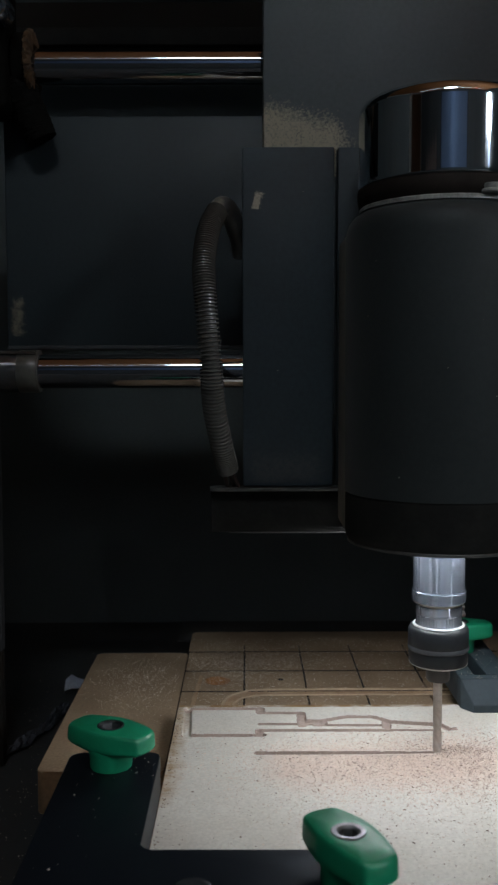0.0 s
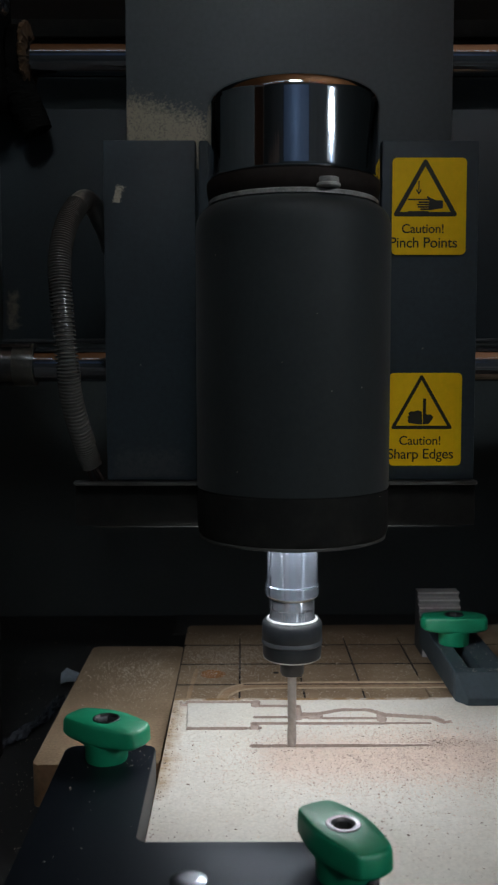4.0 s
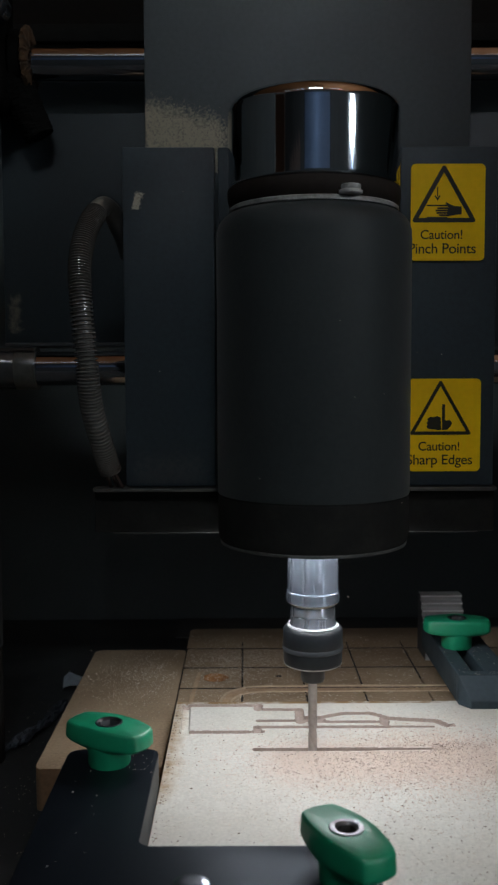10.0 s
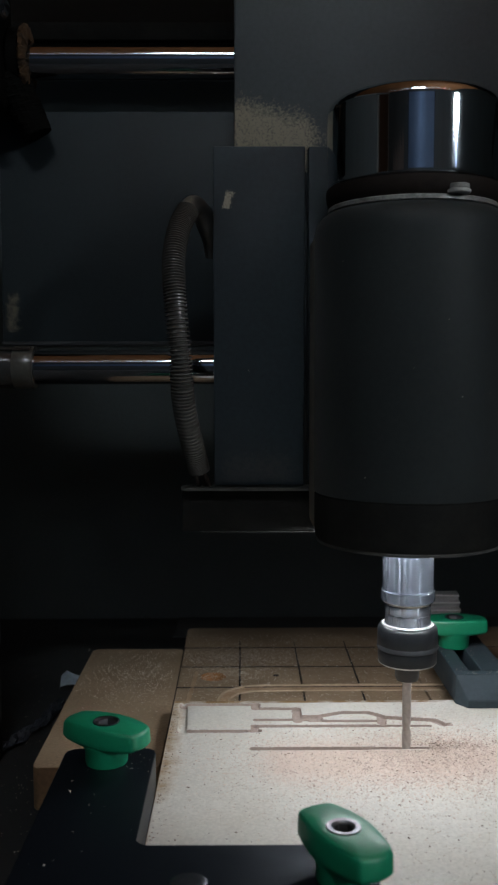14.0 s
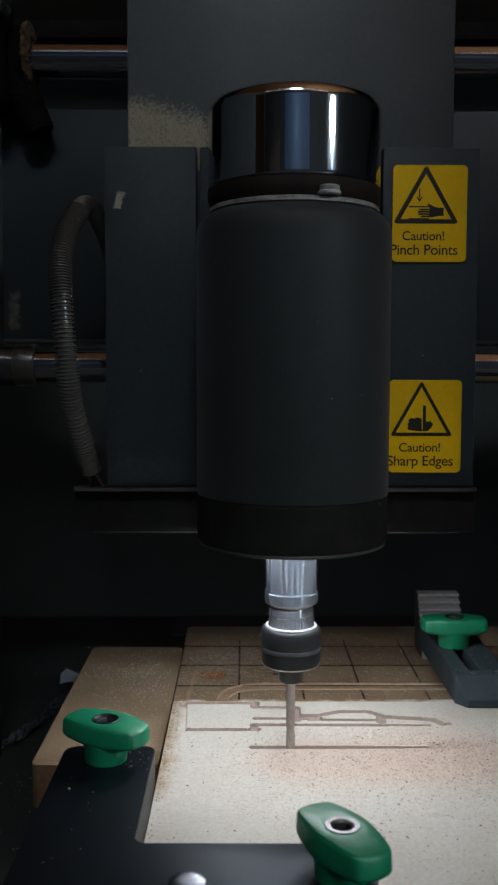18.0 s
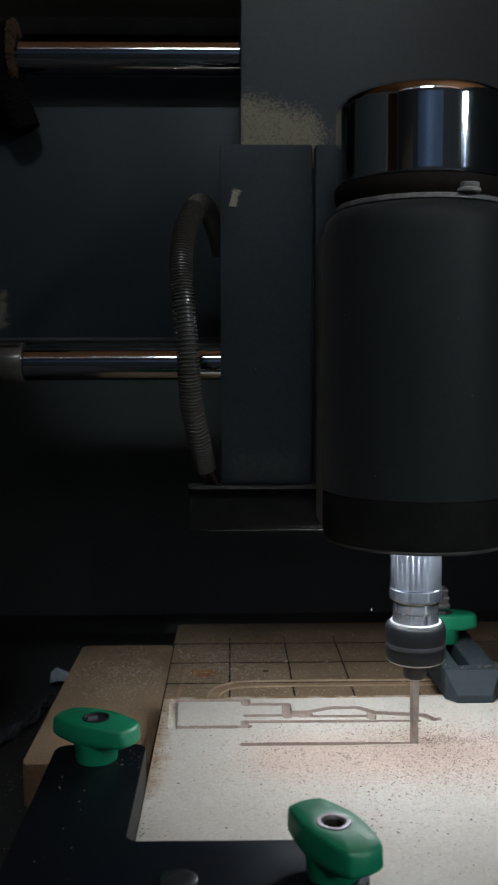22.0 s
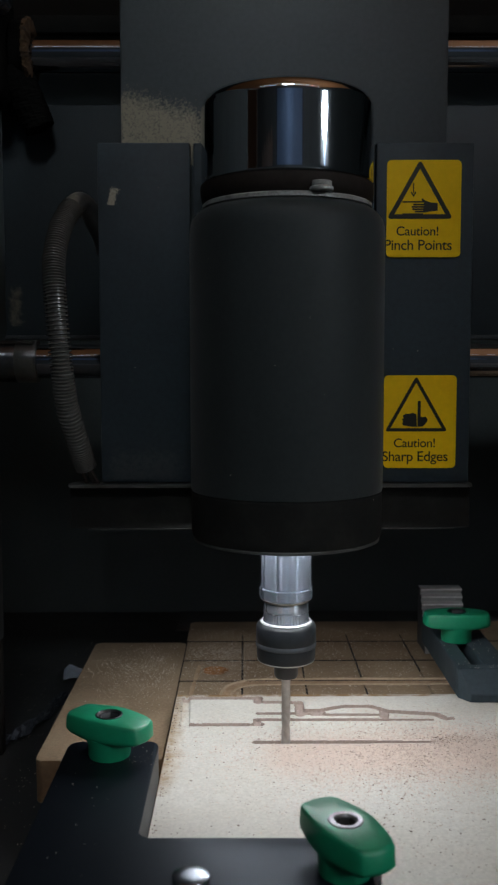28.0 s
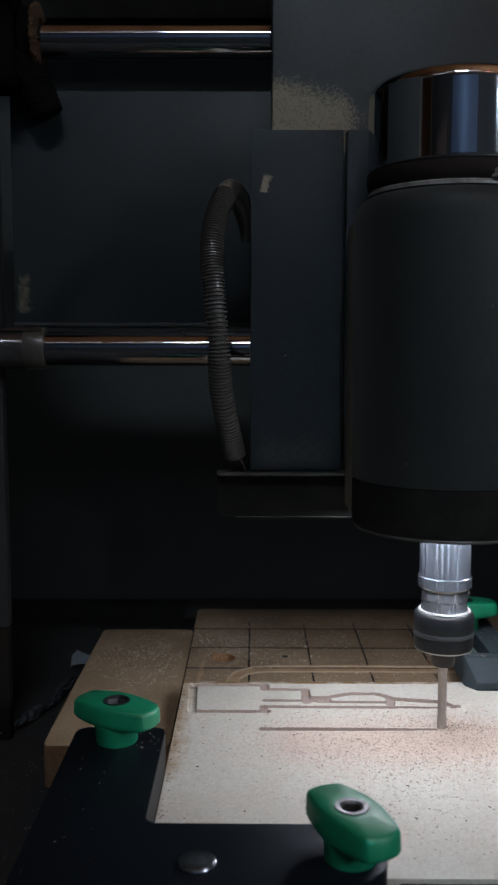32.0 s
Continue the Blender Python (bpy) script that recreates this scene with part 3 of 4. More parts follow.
        while x < COLS[-1]:
            e = min(x + rnd.uniform(0.012, 0.04), COLS[-1])
            w = 0.00034 * rnd.uniform(0.7, 1.1)
            box(x, e, y - w, y + w, -0.0034, 0.00022, 0, bm=bm)
            x = e + rnd.uniform(0, 0.0012)
        part("groove_line", bm, DARK, bed)
    # an earlier routed outline shows as a paler track with two raised rims
    def ribbon(path, half, z, bm):
        pts = catmull([(x, y, 0) for x, y in path], 6)
        prev = None
        for i, p in enumerate(pts):
            d = (pts[min(i + 1, len(pts) - 1)] - pts[max(i - 1, 0)]).normalized()
            q = Vector((-d.y, d.x, 0)) * half * rnd.uniform(0.8, 1.15)
            zz = z * rnd.uniform(0.7, 1.2)
            cur = [bm.verts.new(p + q + Vector((0, 0, 0.00003))), bm.verts.new(p + q * 0.6 + Vector((0, 0, zz))),
                   bm.verts.new(p - q * 0.6 + Vector((0, 0, zz))), bm.verts.new(p - q + Vector((0, 0, 0.00003)))]
            if prev:
                for k in range(3):
                    bm.faces.new((prev[k], prev[k + 1], cur[k + 1], cur[k]))
            prev = cur
        return bm

    outer = [(-0.0102, 0.350), (-0.0098, 0.362), (-0.0086, 0.3688), (-0.0060, 0.3735), (-0.0010, 0.3775), (0.0057, 0.3795), (0.020, 0.3800), (0.046, 0.3801), (0.089, 0.3797)]
    inner = [(-0.0060, 0.350), (-0.0057, 0.362), (-0.0043, 0.3662), (-0.0015, 0.3700), (0.0032, 0.3724), (0.012, 0.3731), (0.046, 0.3733), (0.089, 0.3733)]
    mid = [((a + c) / 2, (b + d) / 2) for (a, b), (c, d) in zip(outer, inner + inner[-1:])][:-2] + [(0.046, 0.3767), (0.089, 0.3765)]
    part("routed_track", ribbon(mid, 0.0029, 0.00012, bmesh.new()), MDF_PALE, bed, "pale track left by an earlier cut")
    bm = ribbon(outer, 0.0007, 0.0004, bmesh.new())
    part("track_rim", ribbon(inner, 0.0005, 0.0004, bm), MDF_FRESH, bed)
    # a fainter straight track runs beside the hole
    part("routed_track", ribbon([(-0.0225, 0.350), (-0.0218, 0.365), (-0.0208, 0.385), (-0.0200, 0.398)], 0.0009, 0.00015, bmesh.new()), MDF_PALE, bed)
    return bed


# ---------------------------------------------------------------- stock board with the cut design
STROKES = (
    ((-22.6, 342.0), (4.9, 341.8)), ((4.9, 341.8), (4.8, 337.7)), ((-22.4, 342.0), (-21.3, 316.2)), ((-22.0, 316.2), (0.7, 316.0)),
    ((4.8, 337.6), (20.2, 337.2)), ((20.0, 337.0), (19.8, 325.0)), ((4.9, 326.3), (18.9, 326.4)),
    ((4.2, 320.5), (51.0, 320.2)), ((51.0, 320.3), (66.4, 320.0)), ((3.4, 316.3), (5.2, 316.4)), ((4.2, 316.5), (4.2, 320.5)),
    ((21.0, 329.3), (27.8, 329.5), (31.5, 331.2), (36.1, 333.2), (45.9, 333.2), (48.8, 331.3), (51.5, 328.4)),
    ((51.5, 328.2), (59.0, 326.9), (66.3, 325.8), (69.1, 325.2), (70.3, 323.3), (71.6, 321.4)), ((21.0, 326.6), (27.5, 327.0)), ((24.5, 325.2), (50.0, 324.9)), ((50.6, 329.0), (49.9, 323.0)))
WIDTHS = (1.2, 1.5, 1.5, 1.15, 1.1, 1.5, 1.0, 1.05, 0.7, 1.4, 1.3, 1.25, 1.55, 1.5, 0.95, 1.5)
DUST_FILLED = (2,)
TOP = 0.006
BOARD = (-0.02615, 0.118, 0.2122, 0.3455)


def build_board():
    x0, x1, y0, y1 = BOARD
    xs = np.unique(np.concatenate([np.linspace(x0, -0.0252, 2), np.arange(-0.0252, 0.0725, 0.00034), np.linspace(0.0725, x1, 20)]))
    ys = np.unique(np.concatenate([np.linspace(y0, 0.2965, 24), np.concatenate([np.arange(0.2965, 0.3040, 0.00025), np.arange(0.3045, 0.3125, 0.001), np.arange(0.3130, 0.3449, 0.00022)]), np.linspace(0.3449, y1, 3)]))
    gx, gy = np.meshgrid(xs, ys)

    def dist(a, b):
        ax, ay, bx, by = a[0] / 1000, a[1] / 1000, b[0] / 1000, b[1] / 1000
        dx, dy = bx - ax, by - ay
        t = np.clip(((gx - ax) * dx + (gy - ay) * dy) / (dx * dx + dy * dy), 0, 1)
        return np.hypot(gx - ax - t * dx, gy - ay - t * dy)

    rng = np.random.RandomState(3)
    wob = 0.00004 * (np.sin(gx * 2100) * np.sin(gy * 1700 + 1) + np.sin(gx * 900 + gy * 1300))
    depth, bare = np.zeros_like(gx), np.zeros_like(gx)
    for k, (s, w) in enumerate(zip(STROKES, WIDTHS)):
        for a, b in zip(s, s[1:]):
            d = dist(a, b) + wob
            cut = 0.0012 * np.clip((w / 1000 - d) / 0.0003 + 0.5, 0, 1)
            depth = np.maximum(depth, cut)
            if k not in DUST_FILLED:
                bare = np.maximum(bare, cut)
    d = dist((3.6, 300.9), (66.5, 300.9)) + wob
    cut = 0.0014 * np.clip((0.0012 - 0.0006 * np.clip((gx - 0.035) / 0.025, 0, 1) - d) / 0.0003 + 0.5, 0, 1)
    depth, bare = np.maximum(depth, cut), np.maximum(bare, cut)
    z = TOP - depth + np.where(depth > 0.0008, 0.00005 * rng.standard_normal(gx.shape), 0)
    ny, nx = gx.shape
    verts = np.stack([gx, gy, z], -1).reshape(-1, 3)
    idx = np.arange(nx * ny).reshape(ny, nx)
    quads = np.stack([idx[:-1, :-1], idx[:-1, 1:], idx[1:, 1:], idx[1:, :-1]], -1).reshape(-1, 4)
    dq = bare.reshape(-1)[quads].mean(1)
    # skirt down to the bed
    rim = np.concatenate([idx[0, :], idx[1:, -1], idx[-1, -2::-1], idx[-2:0:-1, 0]])
    low = verts[rim].copy()
    low[:, 2] = 0.0002
    n0 = len(verts)
    k = np.arange(len(rim))
    sk = np.stack([rim, n0 + k, n0 + (k + 1) % len(rim), rim[(k + 1) % len(rim)]], -1)
    me = bpy.data.meshes.new("stock_board")
    me.from_pydata(np.concatenate([verts, low]).tolist(), [], np.concatenate([quads, sk]).tolist())
    me.materials.append(STOCK)
    me.materials.append(CUT)
    me.polygons.foreach_set("material_index", np.concatenate([(dq > 0.00008).astype(int), np.zeros(len(sk), int)]).tolist())
    me.update()
    ob = tagged(new("stock_board", me), "pale fibreboard stock with a shape being milled into it", "board")
    return ob


# ---------------------------------------------------------------- locating bracket, knobs, clamp
ZT = 0.018


def build_bracket():
    br = empty("corner_bracket", pose(0, 0, 0), "glossy black L-shaped locating bracket on the bed", "bracket")
    r = 0.0022
    cx, cy = -0.0262, 0.2158
    out = [(-0.0535, 0.160), (0.0225, 0.160)]
    out += [(0.0215 + 0.0096 * math.cos(radians(a)), 0.2030 + 0.0128 * math.sin(radians(a))) for a in range(-80, 90, 10)]
    out += [(0.0225, cy), (cx + r, cy)]
    out += [(cx + r - r * math.sin(radians(a)), cy + r - r * math.cos(radians(a))) for a in (15, 30, 45, 60, 75)]
    out += [(cx, cy + r), (cx, 0.2702)]
    out += [(cx - 0.0035 + 0.0035 * math.cos(radians(a)), 0.2702 + 0.0035 * math.sin(radians(a))) for a in (30, 60, 90)]
    out += [(-0.0495 - 0.004 * math.sin(radians(a)), 0.2697 + 0.004 * math.cos(radians(a))) for a in (0, 30, 60, 90)]
    part("plate", prism(out, 0.0065, ZT, 0.0004), BRACKET, br)
    part("foot", box(-0.0530, -0.0281, 0.161, 0.272, -0.0150, 0.0062, 0.0006), BRACKET, br)
    part("foot", box(-0.0270, 0.028, 0.161, 0.2112, -0.0150, 0.0062, 0.0006), BRACKET, br)
    part("front_rail", box(0.0355, 0.118, 0.165, 0.2112, -0.0150, 0.0056, 0.0006), FLANGE, br)
    b = empty("button_screw", pose(-0.0122, 0.1975, ZT), "shiny steel button-head screw on the black bracket", "screw")
    part("head", lathe([(0.0043, 0.0), (0.0044, 0.0006), (0.0042, 0.0010), (0.0038, 0.0012), (0.0020, 0.00125)], 32), BUTTON, b)
    part("marking", lathe([(0.0022, 0.00123), (0.0022, 0.00130)], 24), BUTTON, b)


def build_knob(bush, socket, hole_r, low=0.0):
    """A wing knob: waisted wing with a bevelled top, a stem, a steel bush and a hex socket."""
    k = empty("wing_knob", pose(0, 0, 0), "green plastic wing knob with a steel bush", "knob", "wing knobs")
    L, wm, we = 0.0139, 0.0069, 0.0044
    out = []
    ctrl = [(-L, 0.0), (-L + 0.0006, we * 0.75), (-L + 0.0022, we * 1.12), (-0.0052, wm * 0.93), (0.0, wm), (0.0052, wm * 0.93), (L - 0.0022, we * 1.12), (L - 0.0006, we * 0.75),
            (L, 0.0), (L - 0.0006, -we * 0.75), (L - 0.0022, -we * 1.12), (0.0052, -wm * 0.93), (0.0, -wm), (-0.0052, -wm * 0.93), (-L + 0.0022, -we * 1.12), (-L + 0.0006, -we * 0.75)]
    cl = catmull([(x, y, 0) for x, y in ctrl] + [(ctrl[0][0], ctrl[0][1], 0)], 3)[:-1]
    out = [(p.x, p.y) for p in cl]
    bm = bmesh.new()
    levels = ((0.0048 - low, 0.90), (0.0051 - low, 0.955), (0.0058 - low, 0.995), (0.0072 - low * 0.5, 1.0), (0.0110, 0.985), (0.0118, 0.955), (0.0121, 0.915))
    rings = [[bm.verts.new((x * s, y * s, z + (0.0006 * (abs(x) / L) ** 2 if z < 0.007 else -0.0004 * (abs(x) / L) ** 2))) for x, y in out] for z, s in levels]
    n = len(out)
    for a, b in zip(rings, rings[1:]):
        for i in range(n):
            bm.faces.new((a[i], a[(i + 1) % n], b[(i + 1) % n], b[i]))
    bm.faces.new(rings[0])
    angs = [math.atan2(y, x) for x, y in out]
    hole = [[bm.verts.new((0.0040 * math.cos(a), 0.0040 * math.sin(a), z)) for a in angs] for z in (0.0121, 0.0075)]
    for a, b in ((rings[-1], hole[0]), (hole[0], hole[1])):
        for i in range(n):
            bm.faces.new((a[i], a[(i + 1) % n], b[(i + 1) % n], b[i]))
    bm.faces.new(hole[1])
    part("wing", bm, GREEN, k, smooth=50)
    part("stem", lathe([(0.0060, 0.0), (0.0062, 0.0006), (0.0063, 0.0040), (0.0068, 0.0054), (0.0068, 0.0062)], 40), GREEN, k)
    part("bush", lathe([(0.0040, 0.0112), (0.0040, 0.0122), (0.0038, 0.01235), (hole_r + 0.0006, 0.0123), (hole_r + 0.0001, 0.0118), (hole_r, 0.0090)], 40, caps=(False, False)), bush, k, "bush")
    part("socket", lathe([(hole_r + 0.0001, 0.0117), (hole_r - 0.0002, 0.0112), (hole_r - 0.0002, 0.0084)], 6, caps=(False, True)), socket, k)
    return k


def build_knobs():
    k = build_knob(RUBBER, FRAME, 0.0029, -0.0009)
    tagged(k, "green plastic wing knob with a dark socket bush")
    k.matrix_basis = pose(-0.0400, 0.2640, ZT, 0, 0, -30)
    b = copy_thing(k, pose(0.0880, 0.3775, 0.0175, 0, 0, 0))
    tagged(b, "green plastic wing knob tightened on a slotted clamp bar")
    a = build_knob(BUSH, BLACK, 0.0022, -0.0002)
    tagged(a, "green plastic wing knob with a bright steel bush")
    a.matrix_basis = pose(0.0226, 0.2006, ZT, 0, 0, -62)


def build_clamp():
    c = empty("strap_clamp", pose(0, 0, 0), "blue-grey slotted strap clamp resting its toe on the board", "clamp")
    z0, z1, xl, xr = 0.0061, 0.0175, 0.0805, 0.1015
    bm = bmesh.new()
    prof = [(0.3362, z0), (0.3360, 0.0091), (0.3412, z1), (0.3460, z1), (0.3460, z0)]
    a, b = [[bm.verts.new((x, y, z)) for y, z in prof] for x in (xl, xr)]
    for i in range(5):
        bm.faces.new((a[i], a[(i + 1) % 5], b[(i + 1) % 5], b[i]))
    bm.faces.new(a[::-1])
    bm.faces.new(b)
    # the toe's corners are cut off
    for px, nx in ((0.0840, -0.81), (0.0980, 0.81)):
        got = bmesh.ops.bisect_plane(bm, geom=bm.verts[:] + bm.edges[:] + bm.faces[:], plane_co=(px, 0.3364, 0), plane_no=(nx, -0.59, 0), clear_outer=True)
        bmesh.ops.holes_fill(bm, edges=[e for e in got["geom_cut"] if isinstance(e, bmesh.types.BMEdge)])
    bmesh.ops.bevel(bm, geom=bm.edges[:], offset=0.0003, segments=1, affect="EDGES")
    for xa, xb in ((xl, 0.0868), (0.0914, xr)):
        box(xa, xb, 0.3459, 0.4130, z0, z1, 0.0003, 1, bm=bm)
    box(0.0867, 0.0915, 0.4050, 0.4130, z0, z1 - 0.0002, 0, bm=bm)
    part("bar", bm, BAR, c, smooth=0)
    s = empty("step_block", pose(0.0918, 0.4135, 0), "silver serrated aluminium step block behind the clamp", "step block")
    prof = [(0.0, 0.0), (0.019, 0.0), (0.019, 0.0273), (0.0125, 0.0273)]
    for i in range(8):
        y, z = 0.0125 - i * 0.0018, 0.0273 - i * 0.0031
        prof += [(y - 0.0005, z - 0.0003), (y - 0.0004, z - 0.0008), (y + 0.0013, z - 0.0027), (y - 0.0014, z - 0.0031)]
        if z < 0.010:
            break
    bm = bmesh.new()
    lo = [bm.verts.new((-0.0096, y, z)) for y, z in prof]
    hi = [bm.verts.new((0.0096, y, z)) for y, z in prof]
    n = len(prof)
    for i in range(n):
        bm.faces.new((lo[i], lo[(i + 1) % n], hi[(i + 1) % n], hi[i]))
    # both side faces get a dark material that stands for their shade
    for f in (bm.faces.new(lo[::-1]), bm.faces.new(hi)):
        f.material_index = 1
    part("serrated_body", bm, (STEP, FRAME), s, smooth=20)
    # bright strips paint the highlight along the upper teeth
    for i in range(5):
        y, z = 0.0125 - i * 0.0018, 0.0273 - i * 0.0031
        part("tooth_edge", box(-0.0096, 0.0096, y - 0.0009, y - 0.00045, z - 0.0007, z - 0.0001, 0.0001, 1), EDGE, s, "bright strip painting the highlight on a tooth edge")


# ---------------------------------------------------------------- moving carriage and spindle head
def build_carriage():
    c = empty("x_carriage", pose(0, 0, 0), "dark grey painted carriage column riding on the rods", "carriage")
    part("column_plate", box(-0.0574, 0.0585, 0.0350, 0.0470, 0.1176, 0.3457, 0.0007), PAINT_X, c)
    part("bearing_block", box(-0.040, 0.040, 0.0472, 0.0778, 0.240, 0.268, 0.001), FRAME, c)
    part("bearing_block", box(-0.040, 0.040, 0.0472, 0.0778, 0.120, 0.147, 0.001), FRAME, c)
    return c


def sticker(parent, x0, x1, z0, z1, word, kind):
    y = 0.0275
    cxm, czm = (x0 + x1) / 2, (z0 + z1) / 2
    bm = prism([(x - cxm, z - czm) for x, z in rounded(x0, x1, z0, z1, 0.0016, 5)], -0.00018, 0.00018)
    bmesh.ops.transform(bm, matrix=pose(cxm, y, czm, 90, 0, 0), verts=bm.verts)
    s = part("caution_sticker", bm, YELLOW, parent, "yellow caution sticker with black print")
    yi = y - 0.00024
    tx, tz, bx0, bx1, bz = cxm - 0.0015, z1 - 0.0004, x0 + 0.0004, x1 - 0.0031, z1 - 0.0203
    bm = bmesh.new()

    def flat(pts):
        bm.faces.new([bm.verts.new((px, yi - 0.00001 * len(bm.faces), pz)) for px, pz in pts])

    # triangle as three round-ended bars
    half = 0.00078 if kind == "pinch" else 0.00060
    tri = [(tx, tz - 0.0010), (bx0 + 0.0010, bz + 0.0009), (bx1 - 0.0010, bz + 0.0009)]
    for (ax, az), (ex, ez) in zip(tri, tri[1:] + tri[:1]):
        d = Vector((ex - ax, ez - az)).normalized()
        pts = []
        for (px, pz), sgn, a0 in (((ex, ez), 1, -90), ((ax, az), -1, 90)):
            base = math.atan2(d.y, d.x)
            for k in range(7):
                a = base + radians(a0 + 180 * k / 6)
                pts.append((px + half * math.cos(a), pz + half * math.sin(a)))
        flat(pts)
    part("warning_triangle", bm, INK, s, smooth=0)
    bm = bmesh.new()
    ox, oz = tx, bz

    def bar(xa, xb, za, zb, yo=0.0):
        bm.faces.new([bm.verts.new((ox + px / 1000, yi - yo, oz + pz / 1000)) for px, pz in ((xa, za), (xb, za), (xb, zb), (xa, zb))])

    def poly(pts, yo=0.0):
        bm.faces.new([bm.verts.new((ox + px / 1000, yi - yo, oz + pz / 1000)) for px, pz in pts])

    if kind == "pinch":
        bar(-2.4, -2.0, 9.0, 12.3)
        poly([(-2.2, 7.5), (-1.2, 9.2), (-1.5, 9.5), (-2.2, 8.5), (-2.9, 9.5), (-3.2, 9.2)], 0.00002)
        bar(-6.0, 1.4, 5.7, 6.2)
        bar(-6.0, 1.2, 1.5, 2.0)
        poly([(2.0, 2.3), (4.2, 2.7), (6.3, 2.9), (6.3, 5.6), (4.0, 5.7), (2.0, 6.4), (0.9, 7.2), (0.6, 6.7), (1.6, 5.4), (1.2, 2.8)], 0.00002)
        for i, (xa, za) in enumerate(((-2.2, 5.0), (-2.8, 4.2), (-2.5, 3.4), (-1.6, 2.6))):
            bar(xa, 1.8, za - 0.3, za + 0.3, 0.00004)
    else:
        poly([(-4.4, 2.5), (-1.0, 2.0), (0.4, 2.0), (0.2, 6.5), (-1.2, 7.0), (-2.4, 6.6), (-3.6, 6.7), (-4.6, 6.0), (-4.3, 5.2), (-4.9, 4.6), (-4.5, 3.9), (-4.9, 3.2)])
        poly([(0.8, 2.0), (2.6, 2.1), (3.9, 3.6), (4.3, 4.6), (3.4, 5.6), (2.2, 5.4), (1.3, 6.0)], 0.00002)
        bar(0.6, 1.7, 5.0, 11.2, 0.00004)
        poly([(0.6, 2.0), (0.75, 2.0), (1.7, 5.2), (0.6, 5.2)], 0.00006)
    part("pictogram", bm, INK, s, smooth=0)
    lettering("lettering", "Caution!", 0.0045, cxm - (0.0021 if kind == "pinch" else 0.0018), z0 + 0.0075, yi, s)
    lettering("lettering", word, 0.0051, cxm - (0.0019 if kind == "pinch" else 0.0016), z0 + 0.0025, yi, s)


def build_head():
    h = empty("spindle_head", pose(0, 0, 0), "black milling spindle on a grey slide with a lit ring", "spindle")
    # slide: two rails and the middle plate
    yf = 0.0280
    part("slide_rail", box(-0.0649, -0.0326, yf, yf + 0.006, 0.091, 0.2102, 0.0006), PAINT_Z, h)
    part("slide_rail", box(0.0325, 0.0666, yf, yf + 0.006, 0.091, 0.2102, 0.0006), PAINT, h)
    part("middle_plate", box(-0.0314, 0.032, yf + 0.0004, yf + 0.006, 0.0925, 0.2102, 0.0006), PAINT, h)
    part("spindle_mount", box(-0.0310, 0.0310, 0.001, yf + 0.0002, 0.0785, 0.1770, 0.0018, 3), MOUNT, h, "dark spindle mount with dusty worn sides")
    part("lower_flange", box(-0.0766, 0.0676, yf + 0.0008, yf + 0.0062, 0.0743, 0.0894, 0.0007), FLANGE, h, "black lower flange with worn bright edges")
    part("flange_lip", prism(rounded(-0.0768, 0.0678, yf - 0.0032, yf + 0.0064, 0.0026), 0.0895, 0.0906, 0.0003), WORN_LIT_EDGE, h)
    part("flange_edge", box(-0.0700, 0.0620, yf + 0.0006, yf + 0.0020, 0.0739, 0.0742, 0.0001), WORN_LIT_EDGE, h)
    # spindle body
    part("housing", lathe([(0.0258, 0.1824), (0.0270, 0.1820), (0.0290, 0.1806), (0.0304, 0.1788), (0.0311, 0.1766), (0.0313, 0.1740), (0.0313, 0.0935), (0.0311, 0.0928)], 96), HOUSING, h)
    base = part("housing_base", lathe([(0.0306, 0.0927), (0.0311, 0.0921), (0.0311, 0.0800), (0.0308, 0.0783), (0.0302, 0.0774), (0.0290, 0.0772)], 96), FLANGE, h)
    # paler ring stands for the highlight on the housing's bottom edge
    part("rim", lathe([(0.0303, 0.0775), (0.0305, 0.0772), (0.0304, 0.0765), (0.0297, 0.0764), (0.0295, 0.0771)], 96, caps=(False, False)), WORN_LIT_EDGE, base, "thin pale rim painting the lower edge highlight")
    part("clamp_ring", lathe([(0.0262, 0.1822), (0.0271, 0.1825), (0.0271, 0.1836), (0.0266, 0.1840)], 96), DULL, h)
    part("neck", lathe([(0.0264, 0.1840), (0.0272, 0.1850), (0.0276, 0.1868), (0.0277, 0.1887), (0.0275, 0.1896)], 96), NECK, h)
    prof = [(0.0264, 0.1897), (0.0269, 0.1899), (0.0273, 0.1904), (0.0274, 0.1909), (0.0274, 0.1913), (0.0274, 0.2126), (0.0274, 0.2129)]
    prof += [(0.0274 - 0.0045 * (1 - math.cos(radians(a))), 0.2129 + 0.0045 * math.sin(radians(a))) for a in (15, 30, 45, 60, 75, 90)]
    part("motor_cap", lathe(prof, 128), CHROME, h, "polished dark chrome motor cap")
    part("screw", lathe([(0.0033, 0.1840), (0.0036, 0.1843), (0.0036, 0.1849), (0.0034, 0.1851), (0.0029, 0.1853), (0.0031, 0.1856), (0.0031, 0.1866), (0.0027, 0.1868)], 28, 0.0089, -0.0256), SCREW, h)
    # rotating tool
    part("shaft", lathe([(0.0084, 0.0772), (0.0084, 0.0722), (0.0082, 0.0720), (0.0084, 0.0718), (0.0084, 0.0600)], 64), TURNED, h)
    part("shaft_flange", lathe([(0.0086, 0.0600), (0.0089, 0.0597), (0.0089, 0.0566), (0.0084, 0.0560)], 64), TURNED, h)
    part("spacer", lathe([(0.0074, 0.0560), (0.0076, 0.0557), (0.0074, 0.0552)], 48), BRASS, h)
    part("sleeve", lathe([(0.0074, 0.0552), (0.00755, 0.0549), (0.00755, 0.0521), (0.0074, 0.0519)], 48), SLEEVE, h)
